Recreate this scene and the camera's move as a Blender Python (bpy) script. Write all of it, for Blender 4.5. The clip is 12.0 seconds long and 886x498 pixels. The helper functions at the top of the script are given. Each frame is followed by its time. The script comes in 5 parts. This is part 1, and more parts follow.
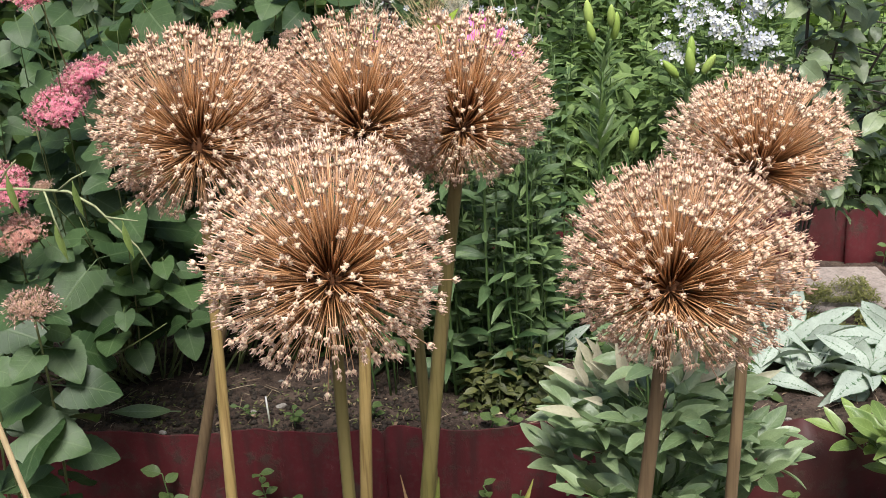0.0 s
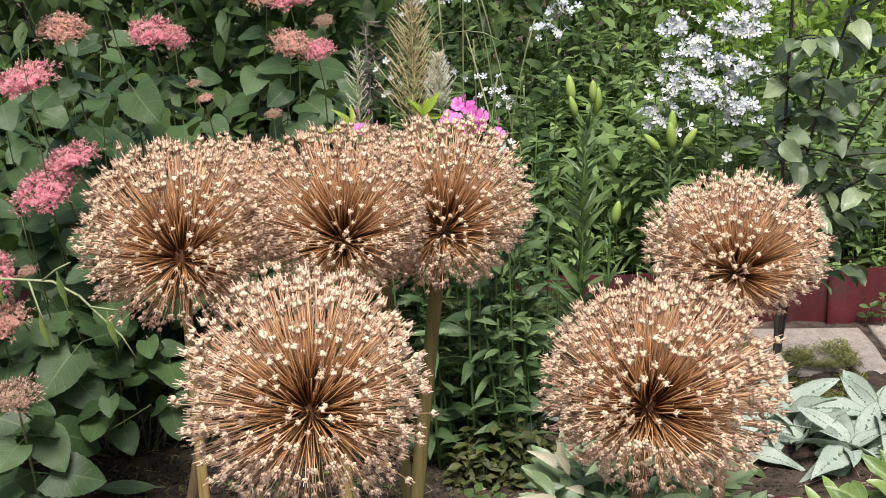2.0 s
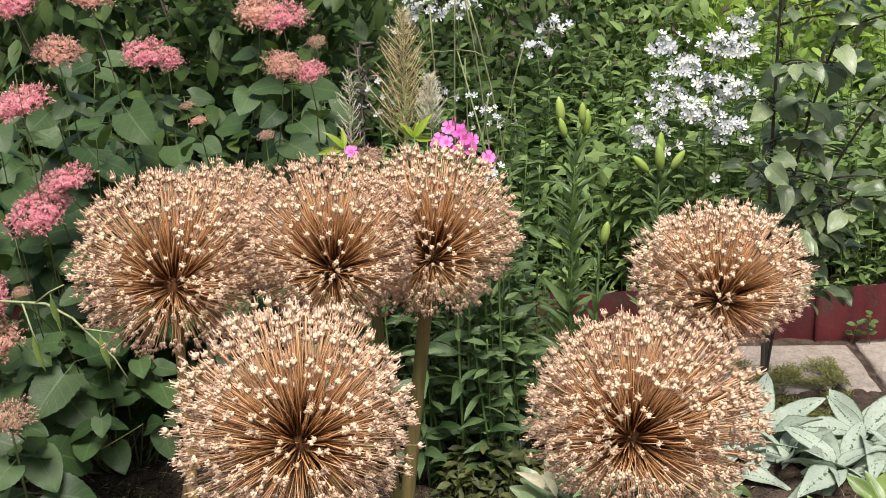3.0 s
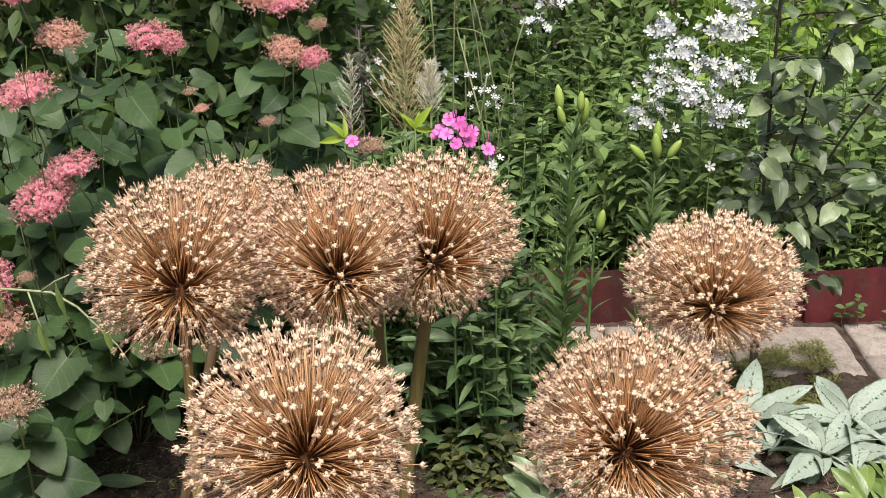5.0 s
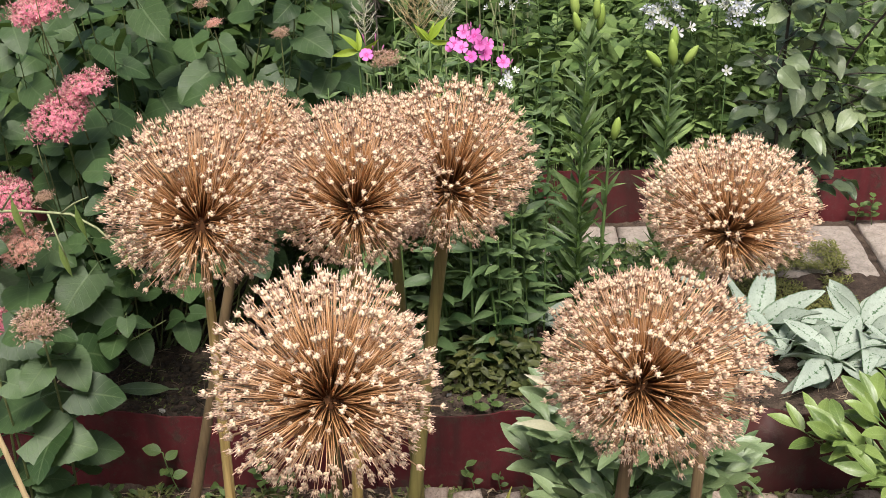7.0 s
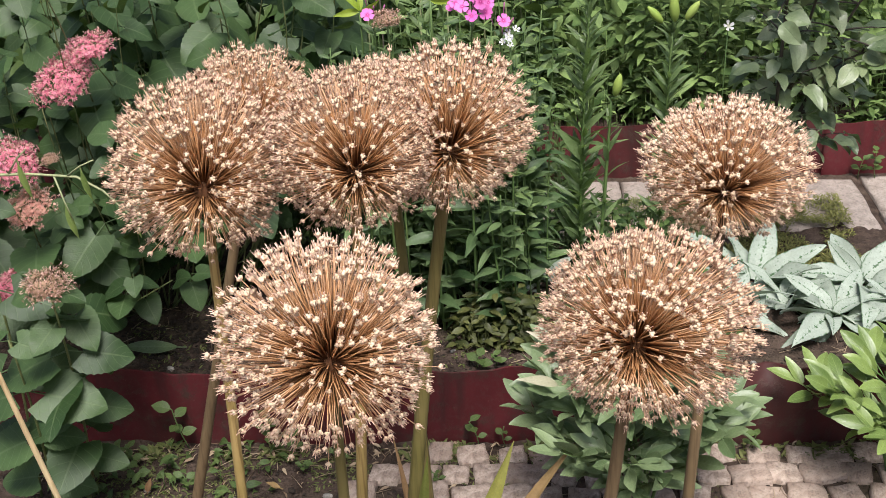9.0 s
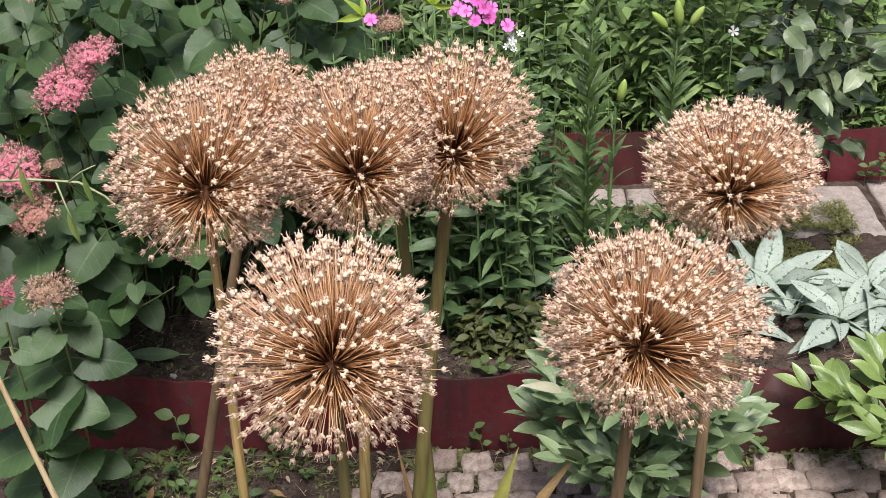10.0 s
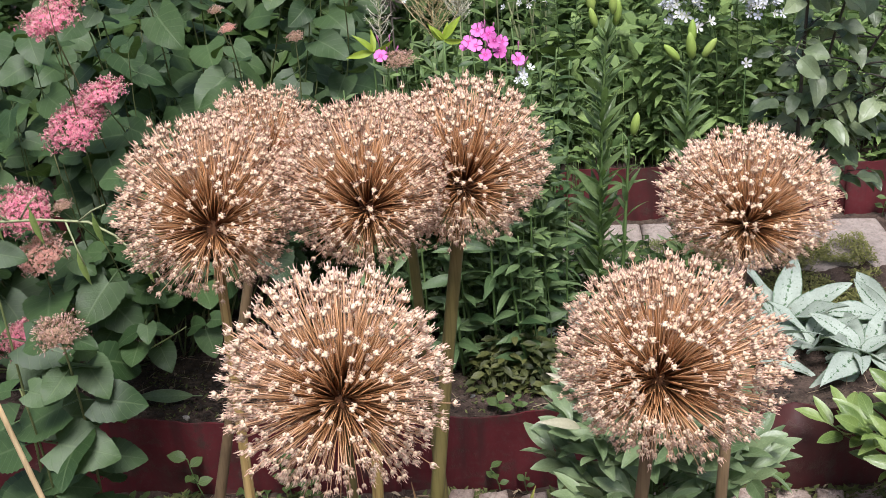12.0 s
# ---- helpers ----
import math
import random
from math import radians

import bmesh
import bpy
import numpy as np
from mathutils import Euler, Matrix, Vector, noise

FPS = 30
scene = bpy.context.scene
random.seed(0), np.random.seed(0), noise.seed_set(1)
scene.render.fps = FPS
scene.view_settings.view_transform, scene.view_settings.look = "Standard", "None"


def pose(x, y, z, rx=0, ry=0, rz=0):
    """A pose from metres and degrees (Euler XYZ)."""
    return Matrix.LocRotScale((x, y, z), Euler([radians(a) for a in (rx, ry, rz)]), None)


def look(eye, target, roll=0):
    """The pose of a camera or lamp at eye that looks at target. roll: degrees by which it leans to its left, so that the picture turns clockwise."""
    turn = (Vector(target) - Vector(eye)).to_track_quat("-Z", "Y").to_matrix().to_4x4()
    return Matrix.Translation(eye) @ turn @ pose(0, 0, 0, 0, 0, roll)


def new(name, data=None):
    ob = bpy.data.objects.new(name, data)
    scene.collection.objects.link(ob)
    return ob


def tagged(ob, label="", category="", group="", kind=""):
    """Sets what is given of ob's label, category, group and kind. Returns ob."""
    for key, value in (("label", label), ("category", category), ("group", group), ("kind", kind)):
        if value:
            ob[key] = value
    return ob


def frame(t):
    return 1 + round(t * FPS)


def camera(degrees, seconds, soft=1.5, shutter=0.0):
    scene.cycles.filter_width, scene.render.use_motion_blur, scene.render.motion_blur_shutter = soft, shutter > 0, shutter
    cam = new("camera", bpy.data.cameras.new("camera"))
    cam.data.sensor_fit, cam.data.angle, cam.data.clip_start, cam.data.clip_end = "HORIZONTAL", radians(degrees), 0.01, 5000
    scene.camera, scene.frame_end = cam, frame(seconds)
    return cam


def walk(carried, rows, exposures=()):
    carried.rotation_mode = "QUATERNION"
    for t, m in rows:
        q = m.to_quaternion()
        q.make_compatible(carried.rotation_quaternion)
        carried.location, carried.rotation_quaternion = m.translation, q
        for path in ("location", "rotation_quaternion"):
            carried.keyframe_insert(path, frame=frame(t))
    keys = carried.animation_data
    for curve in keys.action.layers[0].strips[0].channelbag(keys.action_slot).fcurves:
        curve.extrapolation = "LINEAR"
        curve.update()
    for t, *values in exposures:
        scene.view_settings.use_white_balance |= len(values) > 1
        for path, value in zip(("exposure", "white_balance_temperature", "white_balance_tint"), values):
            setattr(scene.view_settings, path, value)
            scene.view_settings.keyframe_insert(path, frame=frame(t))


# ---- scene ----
cam = camera(40.5, 12.0, soft=0.4)
PATH = [
    (0, (0.187, -1.86, 1.09), (0.034, 0.032, 0.459), -3.1),
    (0.5, (0.19, -1.854, 1.106), (0.042, 0.042, 0.488), -3.1),
    (1, (0.192, -1.852, 1.137), (0.051, 0.048, 0.529), -3.0),
    (1.5, (0.195, -1.847, 1.159), (0.057, 0.056, 0.559), -3.0),
    (2, (0.2, -1.845, 1.181), (0.067, 0.061, 0.59), -3.0),
    (2.5, (0.204, -1.849, 1.198), (0.077, 0.059, 0.613), -2.9),
    (3, (0.207, -1.858, 1.21), (0.086, 0.053, 0.63), -2.7),
    (5, (0.198, -1.867, 1.285), (0.09, 0.017, 0.626), -1.6),
    (5.5, (0.195, -1.864, 1.31), (0.083, 0.003, 0.602), -1.6),
    (6, (0.192, -1.856, 1.325), (0.077, -0.009, 0.565), -1.8),
    (6.5, (0.192, -1.852, 1.334), (0.069, -0.024, 0.531), -2.1),
    (7, (0.193, -1.853, 1.346), (0.063, -0.046, 0.499), -2.3),
    (9, (0.206, -1.867, 1.365), (0.06, -0.096, 0.447), -3.0),
    (9.5, (0.207, -1.866, 1.361), (0.057, -0.093, 0.447), -3.1),
    (10, (0.207, -1.861, 1.352), (0.053, -0.083, 0.451), -3.2),
    (10.5, (0.207, -1.854, 1.347), (0.044, -0.07, 0.458), -3.4),
    (11, (0.204, -1.849, 1.342), (0.036, -0.057, 0.47), -3.7),
    (11.5, (0.211, -1.847, 1.337), (0.034, -0.047, 0.483), -4.1),
    (12, (0.212, -1.846, 1.332), (0.031, -0.038, 0.496), -4.3),
]
walk(cam, [(t, look(eye, target, roll)) for t, eye, target, roll in PATH],
     exposures=[(0, 0.86, 6300, 10), (1.5, 0.79, 6300, 9.5), (3, 0.76, 6650, 8), (6.5, 0.77, 6650, 8.5), (9, 0.80, 6350, 11.5), (12, 0.78, 6050, 14.5)])

# ---- world, sun, exposure ----
SUN_EL, SUN_ROT = 63, 168
world = bpy.data.worlds.new("sky")
scene.world = world
world.use_nodes = True
wn = world.node_tree
sky = wn.nodes.new("ShaderNodeTexSky")
sky.sky_type = "NISHITA"
sky.sun_disc = False
sky.sun_elevation = radians(SUN_EL)
sky.sun_rotation = radians(SUN_ROT)
sky.air_density, sky.dust_density, sky.ozone_density = 1.0, 4.0, 1.0
wn.nodes["Background"].inputs["Strength"].default_value = 0.08
wn.links.new(sky.outputs[0], wn.nodes["Background"].inputs["Color"])
sun = new("sun", bpy.data.lights.new("sun", "SUN"))
sun.data.energy, sun.data.angle, sun.data.color = 3.3, radians(24), (1.0, 0.965, 0.915)
sun_dir = Vector((math.sin(radians(SUN_ROT)) * math.cos(radians(SUN_EL)), math.cos(radians(SUN_ROT)) * math.cos(radians(SUN_EL)), math.sin(radians(SUN_EL))))
sun.matrix_world = look(sun_dir * 20, (0, 0, 0))


# ---- materials ----
def link(nt, a, b):
    nt.links.new(a, b)


def node(nt, kind, **sets):
    n = nt.nodes.new(kind)
    for k, v in sets.items():
        n.inputs[k].default_value = v
    return n


def math_node(nt, op, a, b=None):
    n = nt.nodes.new("ShaderNodeMath")
    n.operation = op
    for i, v in enumerate((a, b)):
        if v is None:
            continue
        if isinstance(v, (int, float)):
            n.inputs[i].default_value = v
        else:
            link(nt, v, n.inputs[i])
    return n.outputs[0]


def mix_col(nt, fac, a, b, mode="MIX"):
    n = nt.nodes.new("ShaderNodeMix")
    n.data_type, n.blend_type = "RGBA", mode
    for i, v in ((0, fac), (6, a), (7, b)):
        if isinstance(v, (int, float)):
            n.inputs[i].default_value = v
        elif isinstance(v, tuple):
            n.inputs[i].default_value = (*v, 1) if len(v) == 3 else v
        else:
            link(nt, v, n.inputs[i])
    return n.outputs[2]


def ramp(nt, fac, lo, hi):
    n = nt.nodes.new("ShaderNodeMapRange")
    n.inputs[1].default_value, n.inputs[2].default_value = lo, hi
    link(nt, fac, n.inputs[0])
    return n.outputs[0]


def noise_tex(nt, scale, detail=4, coord="Object", rough=0.6):
    tc = nt.nodes.new("ShaderNodeTexCoord")
    n = node(nt, "ShaderNodeTexNoise", Scale=scale, Detail=detail, Roughness=rough)
    link(nt, tc.outputs[coord], n.inputs["Vector"])
    return n.outputs[0]


def start_mat(name, rough=0.6, spec=0.4):
    m = bpy.data.materials.new(name)
    m.use_nodes = True
    nt = m.node_tree
    p = nt.nodes["Principled BSDF"]
    p.inputs["Roughness"].default_value = rough
    p.inputs["Specular IOR Level"].default_value = spec
    return m, nt, p


def bump(nt, p, height, strength=0.3, dist=0.002):
    b = node(nt, "ShaderNodeBump", Strength=strength, Distance=dist)
    link(nt, height, b.inputs["Height"])
    link(nt, b.outputs[0], p.inputs["Normal"])


def chance(nt, island):
    if island:
        return nt.nodes.new("ShaderNodeNewGeometry").outputs["Random Per Island"]
    return nt.nodes.new("ShaderNodeObjectInfo").outputs["Random"]


def leaf_mat(name, dark, light, vein, rough=0.5, trans=0.15, veins=9.0, vein_amount=0.35, island=False, silver=None, spec=0.35, tip=None, rim=0.0):
    """Leaf surface: hue from piece to piece, midrib and side veins, blotches, light through the blade."""
    m, nt, p = start_mat(name, rough, spec)
    uv = nt.nodes.new("ShaderNodeUVMap")
    sep = nt.nodes.new("ShaderNodeSeparateXYZ")
    link(nt, uv.outputs[0], sep.inputs[0])
    u = math_node(nt, "ABSOLUTE", math_node(nt, "SUBTRACT", sep.outputs[0], 0.5))
    v = sep.outputs[1]
    rib = ramp(nt, u, 0.035, 0.012)
    wave = math_node(nt, "SINE", math_node(nt, "MULTIPLY", math_node(nt, "SUBTRACT", v, math_node(nt, "MULTIPLY", u, 0.55)), veins * 6.283))
    side = ramp(nt, wave, 0.90, 1.0)
    lines = math_node(nt, "MAXIMUM", rib, math_node(nt, "MULTIPLY", side, 0.55))
    col = mix_col(nt, chance(nt, island), dark, light)
    blot = noise_tex(nt, 35, 3)
    col = mix_col(nt, math_node(nt, "MULTIPLY", ramp(nt, blot, 0.45, 0.75), 0.35), col, light)
    if tip:
        col = mix_col(nt, math_node(nt, "MULTIPLY", ramp(nt, noise_tex(nt, 9, 2, "UV"), 0.62, 0.8), 0.6), col, tip)
    if silver:
        band = math_node(nt, "MAXIMUM", ramp(nt, u, 0.10, 0.01), math_node(nt, "MULTIPLY", ramp(nt, wave, 0.6, 1.0), 0.35))
        speck = math_node(nt, "ADD", noise_tex(nt, 150, 3, rough=0.7), math_node(nt, "MULTIPLY", band, 0.20))
        spots = ramp(nt, speck, 0.72, 0.64)
        edge = ramp(nt, math_node(nt, "ADD", u, math_node(nt, "MULTIPLY", noise_tex(nt, 90, 3), 0.22)), 0.62, 0.55)
        area = math_node(nt, "MULTIPLY", spots, edge)
        col = mix_col(nt, math_node(nt, "MULTIPLY", area, 0.93), col, silver)
        lines_amount = 0.0
    else:
        lines_amount = vein_amount
    col = mix_col(nt, math_node(nt, "MULTIPLY", lines, lines_amount), col, vein)
    if rim:
        col = mix_col(nt, math_node(nt, "MULTIPLY", ramp(nt, u, 0.42, 0.5), rim), col, vein)
    grain = noise_tex(nt, 240, 5, rough=0.7)
    patch = noise_tex(nt, 22, 4)
    tone = math_node(nt, "ADD", math_node(nt, "MULTIPLY", grain, 0.9), math_node(nt, "MULTIPLY", patch, 1.0))
    col = mix_col(nt, 0.75, col, ramp(nt, tone, 0.05, 1.15), "MULTIPLY")
    col = mix_col(nt, math_node(nt, "MULTIPLY", ramp(nt, noise_tex(nt, 60, 3), 0.69, 0.74), 0.55), col, (0.11, 0.085, 0.035))
    link(nt, col, p.inputs["Base Color"])
    link(nt, math_node(nt, "ADD", math_node(nt, "MULTIPLY", grain, 0.35), rough - 0.17), p.inputs["Roughness"])
    relief = math_node(nt, "ADD", math_node(nt, "MULTIPLY", blot, 0.8), math_node(nt, "MULTIPLY", grain, 0.5))
    bump(nt, p, math_node(nt, "SUBTRACT", relief, math_node(nt, "MULTIPLY", lines, 0.35)), 0.4, 0.002)
    t = nt.nodes.new("ShaderNodeBsdfTranslucent")
    link(nt, mix_col(nt, 0.5, col, (0.25, 0.42, 0.06)), t.inputs[0])
    mx = node(nt, "ShaderNodeMixShader", Fac=trans)
    link(nt, p.outputs[0], mx.inputs[1])
    link(nt, t.outputs[0], mx.inputs[2])
    link(nt, mx.outputs[0], nt.nodes["Material Output"].inputs[0])
    return m


def petal_mat(name, a, b, heart=None, island=True, trans=0.2, rough=0.6):
    m, nt, p = start_mat(name, rough, 0.2)
    col = mix_col(nt, chance(nt, island), a, b)
    if heart:
        uv = nt.nodes.new("ShaderNodeUVMap")
        sep = nt.nodes.new("ShaderNodeSeparateXYZ")
        link(nt, uv.outputs[0], sep.inputs[0])
        col = mix_col(nt, ramp(nt, sep.outputs[1], 0.48, 0.12), col, heart)
    col = mix_col(nt, math_node(nt, "MULTIPLY", noise_tex(nt, 120, 3), 0.25), col, b)
    link(nt, col, p.inputs["Base Color"])
    t = nt.nodes.new("ShaderNodeBsdfTranslucent")
    link(nt, col, t.inputs[0])
    mx = node(nt, "ShaderNodeMixShader", Fac=trans)
    link(nt, p.outputs[0], mx.inputs[1])
    link(nt, t.outputs[0], mx.inputs[2])
    link(nt, mx.outputs[0], nt.nodes["Material Output"].inputs[0])
    return m


def stalk_mat(name, a, b, streak=None, rough=0.55):
    """Stems: long streaks along the stalk, blotches."""
    m, nt, p = start_mat(name, rough, 0.3)
    tc = nt.nodes.new("ShaderNodeTexCoord")
    mp = node(nt, "ShaderNodeMapping")
    mp.inputs["Scale"].default_value = (260, 260, 9)
    link(nt, tc.outputs["Object"], mp.inputs[0])
    n = node(nt, "ShaderNodeTexNoise", Scale=1.0, Detail=4.0)
    link(nt, mp.outputs[0], n.inputs["Vector"])
    col = mix_col(nt, ramp(nt, noise_tex(nt, 9, 3), 0.35, 0.65), a, b)
    col = mix_col(nt, math_node(nt, "MULTIPLY", ramp(nt, n.outputs[0], 0.47, 0.66), 0.6), col, streak or tuple(c * 0.45 for c in a))
    link(nt, col, p.inputs["Base Color"])
    bump(nt, p, n.outputs[0], 0.4, 0.001)
    return m


def ground_mat():
    m, nt, p = start_mat("soil", 0.95, 0.1)
    fine, mid, big = noise_tex(nt, 160, 6), noise_tex(nt, 28, 5), noise_tex(nt, 3.5, 4)
    col = mix_col(nt, ramp(nt, mid, 0.35, 0.7), (0.047, 0.033, 0.026), (0.13, 0.093, 0.073))
    col = mix_col(nt, math_node(nt, "MULTIPLY", ramp(nt, fine, 0.58, 0.75), 0.6), col, (0.21, 0.17, 0.135))
    col = mix_col(nt, math_node(nt, "MULTIPLY", ramp(nt, big, 0.55, 0.72), 0.35), col, (0.05, 0.06, 0.022))
    link(nt, col, p.inputs["Base Color"])
    h = math_node(nt, "ADD", fine, math_node(nt, "MULTIPLY", mid, 1.5))
    bump(nt, p, h, 0.9, 0.012)
    return m


def stone_mat(name, a, b, stain, rough=0.85, scale=40):
    m, nt, p = start_mat(name, rough, 0.25)
    fine, big = noise_tex(nt, scale * 5, 6), noise_tex(nt, scale, 5)
    col = mix_col(nt, chance(nt, False), a, b)
    col = mix_col(nt, math_node(nt, "MULTIPLY", ramp(nt, big, 0.42, 0.62), 0.8), col, stain)
    col = mix_col(nt, math_node(nt, "MULTIPLY", ramp(nt, fine, 0.5, 0.7), 0.55), col, tuple(c * 0.35 for c in a))
    link(nt, col, p.inputs["Base Color"])
    bump(nt, p, math_node(nt, "ADD", fine, big), 0.9, 0.006)
    return m


def kerb_mat():
    """Weathered burgundy plastic: faded patches, run marks, caked soil and dust."""
    m, nt, p = start_mat("burgundy_plastic", 0.6, 0.22)
    big, fine = noise_tex(nt, 6, 5), noise_tex(nt, 90, 5)
    col = mix_col(nt, ramp(nt, big, 0.35, 0.7), (0.078, 0.013, 0.016), (0.12, 0.022, 0.026))
    col = mix_col(nt, math_node(nt, "MULTIPLY", ramp(nt, fine, 0.50, 0.75), 0.4), col, (0.10, 0.055, 0.05))
    col = mix_col(nt, math_node(nt, "MULTIPLY", ramp(nt, noise_tex(nt, 2.3, 5), 0.45, 0.62), 0.7), col, (0.036, 0.018, 0.015))
    tc = nt.nodes.new("ShaderNodeTexCoord")
    mp = node(nt, "ShaderNodeMapping")
    mp.inputs["Scale"].default_value = (45, 45, 5)
    link(nt, tc.outputs["Object"], mp.inputs[0])
    run = node(nt, "ShaderNodeTexNoise", Scale=1.0, Detail=5.0)
    link(nt, mp.outputs[0], run.inputs["Vector"])
    col = mix_col(nt, math_node(nt, "MULTIPLY", ramp(nt, run.outputs[0], 0.50, 0.70), 0.55), col, (0.040, 0.020, 0.018))
    cake = ramp(nt, noise_tex(nt, 19, 6, rough=0.75), 0.53, 0.64)
    col = mix_col(nt, math_node(nt, "MULTIPLY", cake, 0.78), col, (0.062, 0.042, 0.032))
    scuff = ramp(nt, noise_tex(nt, 47, 6, rough=0.8), 0.62, 0.70)
    col = mix_col(nt, math_node(nt, "MULTIPLY", scuff, 0.6), col, (0.17, 0.085, 0.08))
    link(nt, col, p.inputs["Base Color"])
    link(nt, math_node(nt, "ADD", math_node(nt, "MULTIPLY", big, 0.35), math_node(nt, "ADD", math_node(nt, "MULTIPLY", cake, 0.25), 0.33)), p.inputs["Roughness"])
    bump(nt, p, math_node(nt, "ADD", math_node(nt, "MULTIPLY", big, 1.2), math_node(nt, "ADD", math_node(nt, "MULTIPLY", cake, 0.25), math_node(nt, "MULTIPLY", fine, 0.2))), 0.4, 0.006)
    return m


M_SOIL = ground_mat()
M_KERB = kerb_mat()
M_STONE = stone_mat("worn_paver", (0.38, 0.295, 0.24), (0.60, 0.485, 0.405), (0.30, 0.22, 0.175))
M_SLAB = stone_mat("concrete_slab", (0.35, 0.295, 0.255), (0.42, 0.355, 0.31), (0.27, 0.225, 0.19), scale=30)
M_CLOD = stone_mat("clod", (0.03, 0.022, 0.017), (0.08, 0.06, 0.047), (0.045, 0.037, 0.027), scale=60)
M_PEBBLE = stone_mat("pebble", (0.30, 0.28, 0.25), (0.42, 0.39, 0.35), (0.24, 0.21, 0.18), scale=60)
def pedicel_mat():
    """Dry pedicels, straw-pale at the tips, browned toward the root to paint the head's inner shade."""
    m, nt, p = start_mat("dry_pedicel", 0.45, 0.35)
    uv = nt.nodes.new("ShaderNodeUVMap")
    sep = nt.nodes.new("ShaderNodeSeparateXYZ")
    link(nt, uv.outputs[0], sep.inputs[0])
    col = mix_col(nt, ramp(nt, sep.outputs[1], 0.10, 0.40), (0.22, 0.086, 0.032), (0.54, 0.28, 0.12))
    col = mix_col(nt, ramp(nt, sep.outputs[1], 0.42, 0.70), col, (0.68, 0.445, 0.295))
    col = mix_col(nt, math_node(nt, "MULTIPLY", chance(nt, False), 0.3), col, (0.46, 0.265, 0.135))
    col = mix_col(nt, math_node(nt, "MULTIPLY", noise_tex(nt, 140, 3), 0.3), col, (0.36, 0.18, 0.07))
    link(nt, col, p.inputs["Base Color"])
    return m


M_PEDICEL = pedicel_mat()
M_HUSK = petal_mat("dry_husk", (0.60, 0.435, 0.285), (0.83, 0.675, 0.475), island=False, trans=0.12)
M_TEPAL = petal_mat("dry_tepal", (0.46, 0.275, 0.195), (0.74, 0.52, 0.40), island=False, trans=0.12)
# dark brown core, its colour stands for the shaded middle of a head
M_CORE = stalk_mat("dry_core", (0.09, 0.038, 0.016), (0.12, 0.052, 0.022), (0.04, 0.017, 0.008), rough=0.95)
M_STALK_TAN = stalk_mat("dry_stalk", (0.40, 0.28, 0.11), (0.30, 0.215, 0.07), (0.11, 0.06, 0.018))
M_STICK = stalk_mat("bleached_stick", (0.58, 0.46, 0.27), (0.50, 0.37, 0.20), (0.30, 0.20, 0.09))
M_STALK_GREEN = stalk_mat("green_brown_stalk", (0.155, 0.135, 0.04), (0.20, 0.155, 0.06), (0.09, 0.07, 0.025))
M_STALK_BROWN = stalk_mat("brown_stalk", (0.16, 0.11, 0.058), (0.205, 0.14, 0.072), (0.10, 0.064, 0.034))
M_HYD = leaf_mat("hydrangea_leaf", (0.024, 0.052, 0.016), (0.066, 0.115, 0.038), (0.16, 0.22, 0.10), rough=0.5, veins=6, vein_amount=0.34)
M_HYD_STEM = stalk_mat("hydrangea_cane", (0.13, 0.18, 0.06), (0.16, 0.155, 0.065))
M_PINK = petal_mat("pink_floret", (0.58, 0.11, 0.20), (0.84, 0.34, 0.40))
M_SALMON = petal_mat("fading_floret", (0.60, 0.24, 0.20), (0.72, 0.42, 0.32))
M_STAMEN = petal_mat("stamen", (0.72, 0.40, 0.38), (0.80, 0.58, 0.46))
M_TAN = petal_mat("brown_floret", (0.30, 0.17, 0.11), (0.46, 0.31, 0.21))
M_DRYLEAF = leaf_mat("dry_leaf", (0.22, 0.12, 0.055), (0.36, 0.24, 0.10), (0.3, 0.2, 0.1), rough=0.7, trans=0.1)
M_YELLOWLEAF = leaf_mat("yellowing_leaf", (0.30, 0.275, 0.06), (0.36, 0.35, 0.085), (0.42, 0.36, 0.13), rough=0.5, trans=0.2, tip=(0.30, 0.15, 0.05))
M_PHLOX = leaf_mat("phlox_leaf", (0.032, 0.07, 0.026), (0.14, 0.205, 0.085), (0.10, 0.17, 0.07), rough=0.45, veins=8)
M_PHLOX_MASS = leaf_mat("phlox_foliage", (0.035, 0.075, 0.026), (0.17, 0.25, 0.095), (0.10, 0.17, 0.07), rough=0.42, veins=8, island=True)
M_LILY = leaf_mat("lily_leaf", (0.105, 0.165, 0.065), (0.23, 0.32, 0.135), (0.17, 0.26, 0.10), rough=0.3, veins=0.5, vein_amount=0.5, trans=0.3)
M_BUD = petal_mat("lily_bud", (0.25, 0.36, 0.07), (0.36, 0.46, 0.12), island=False, trans=0.15, rough=0.45)
M_STEM = stalk_mat("green_stem", (0.09, 0.16, 0.045), (0.12, 0.18, 0.06))
M_PALE_STEM = stalk_mat("pale_stem", (0.20, 0.23, 0.105), (0.24, 0.25, 0.135))
M_LIME_STEM = stalk_mat("lime_stem", (0.27, 0.31, 0.15), (0.33, 0.34, 0.19))
M_PEONY = leaf_mat("peony_leaf", (0.115, 0.18, 0.074), (0.27, 0.35, 0.175), (0.32, 0.39, 0.22), rough=0.33, veins=7, vein_amount=0.45, spec=0.55, rim=0.6)
M_PEONY_BRIGHT = leaf_mat("bright_peony_leaf", (0.105, 0.17, 0.04), (0.235, 0.32, 0.085), (0.33, 0.42, 0.16), rough=0.33, veins=7, vein_amount=0.45, spec=0.55, rim=0.5)
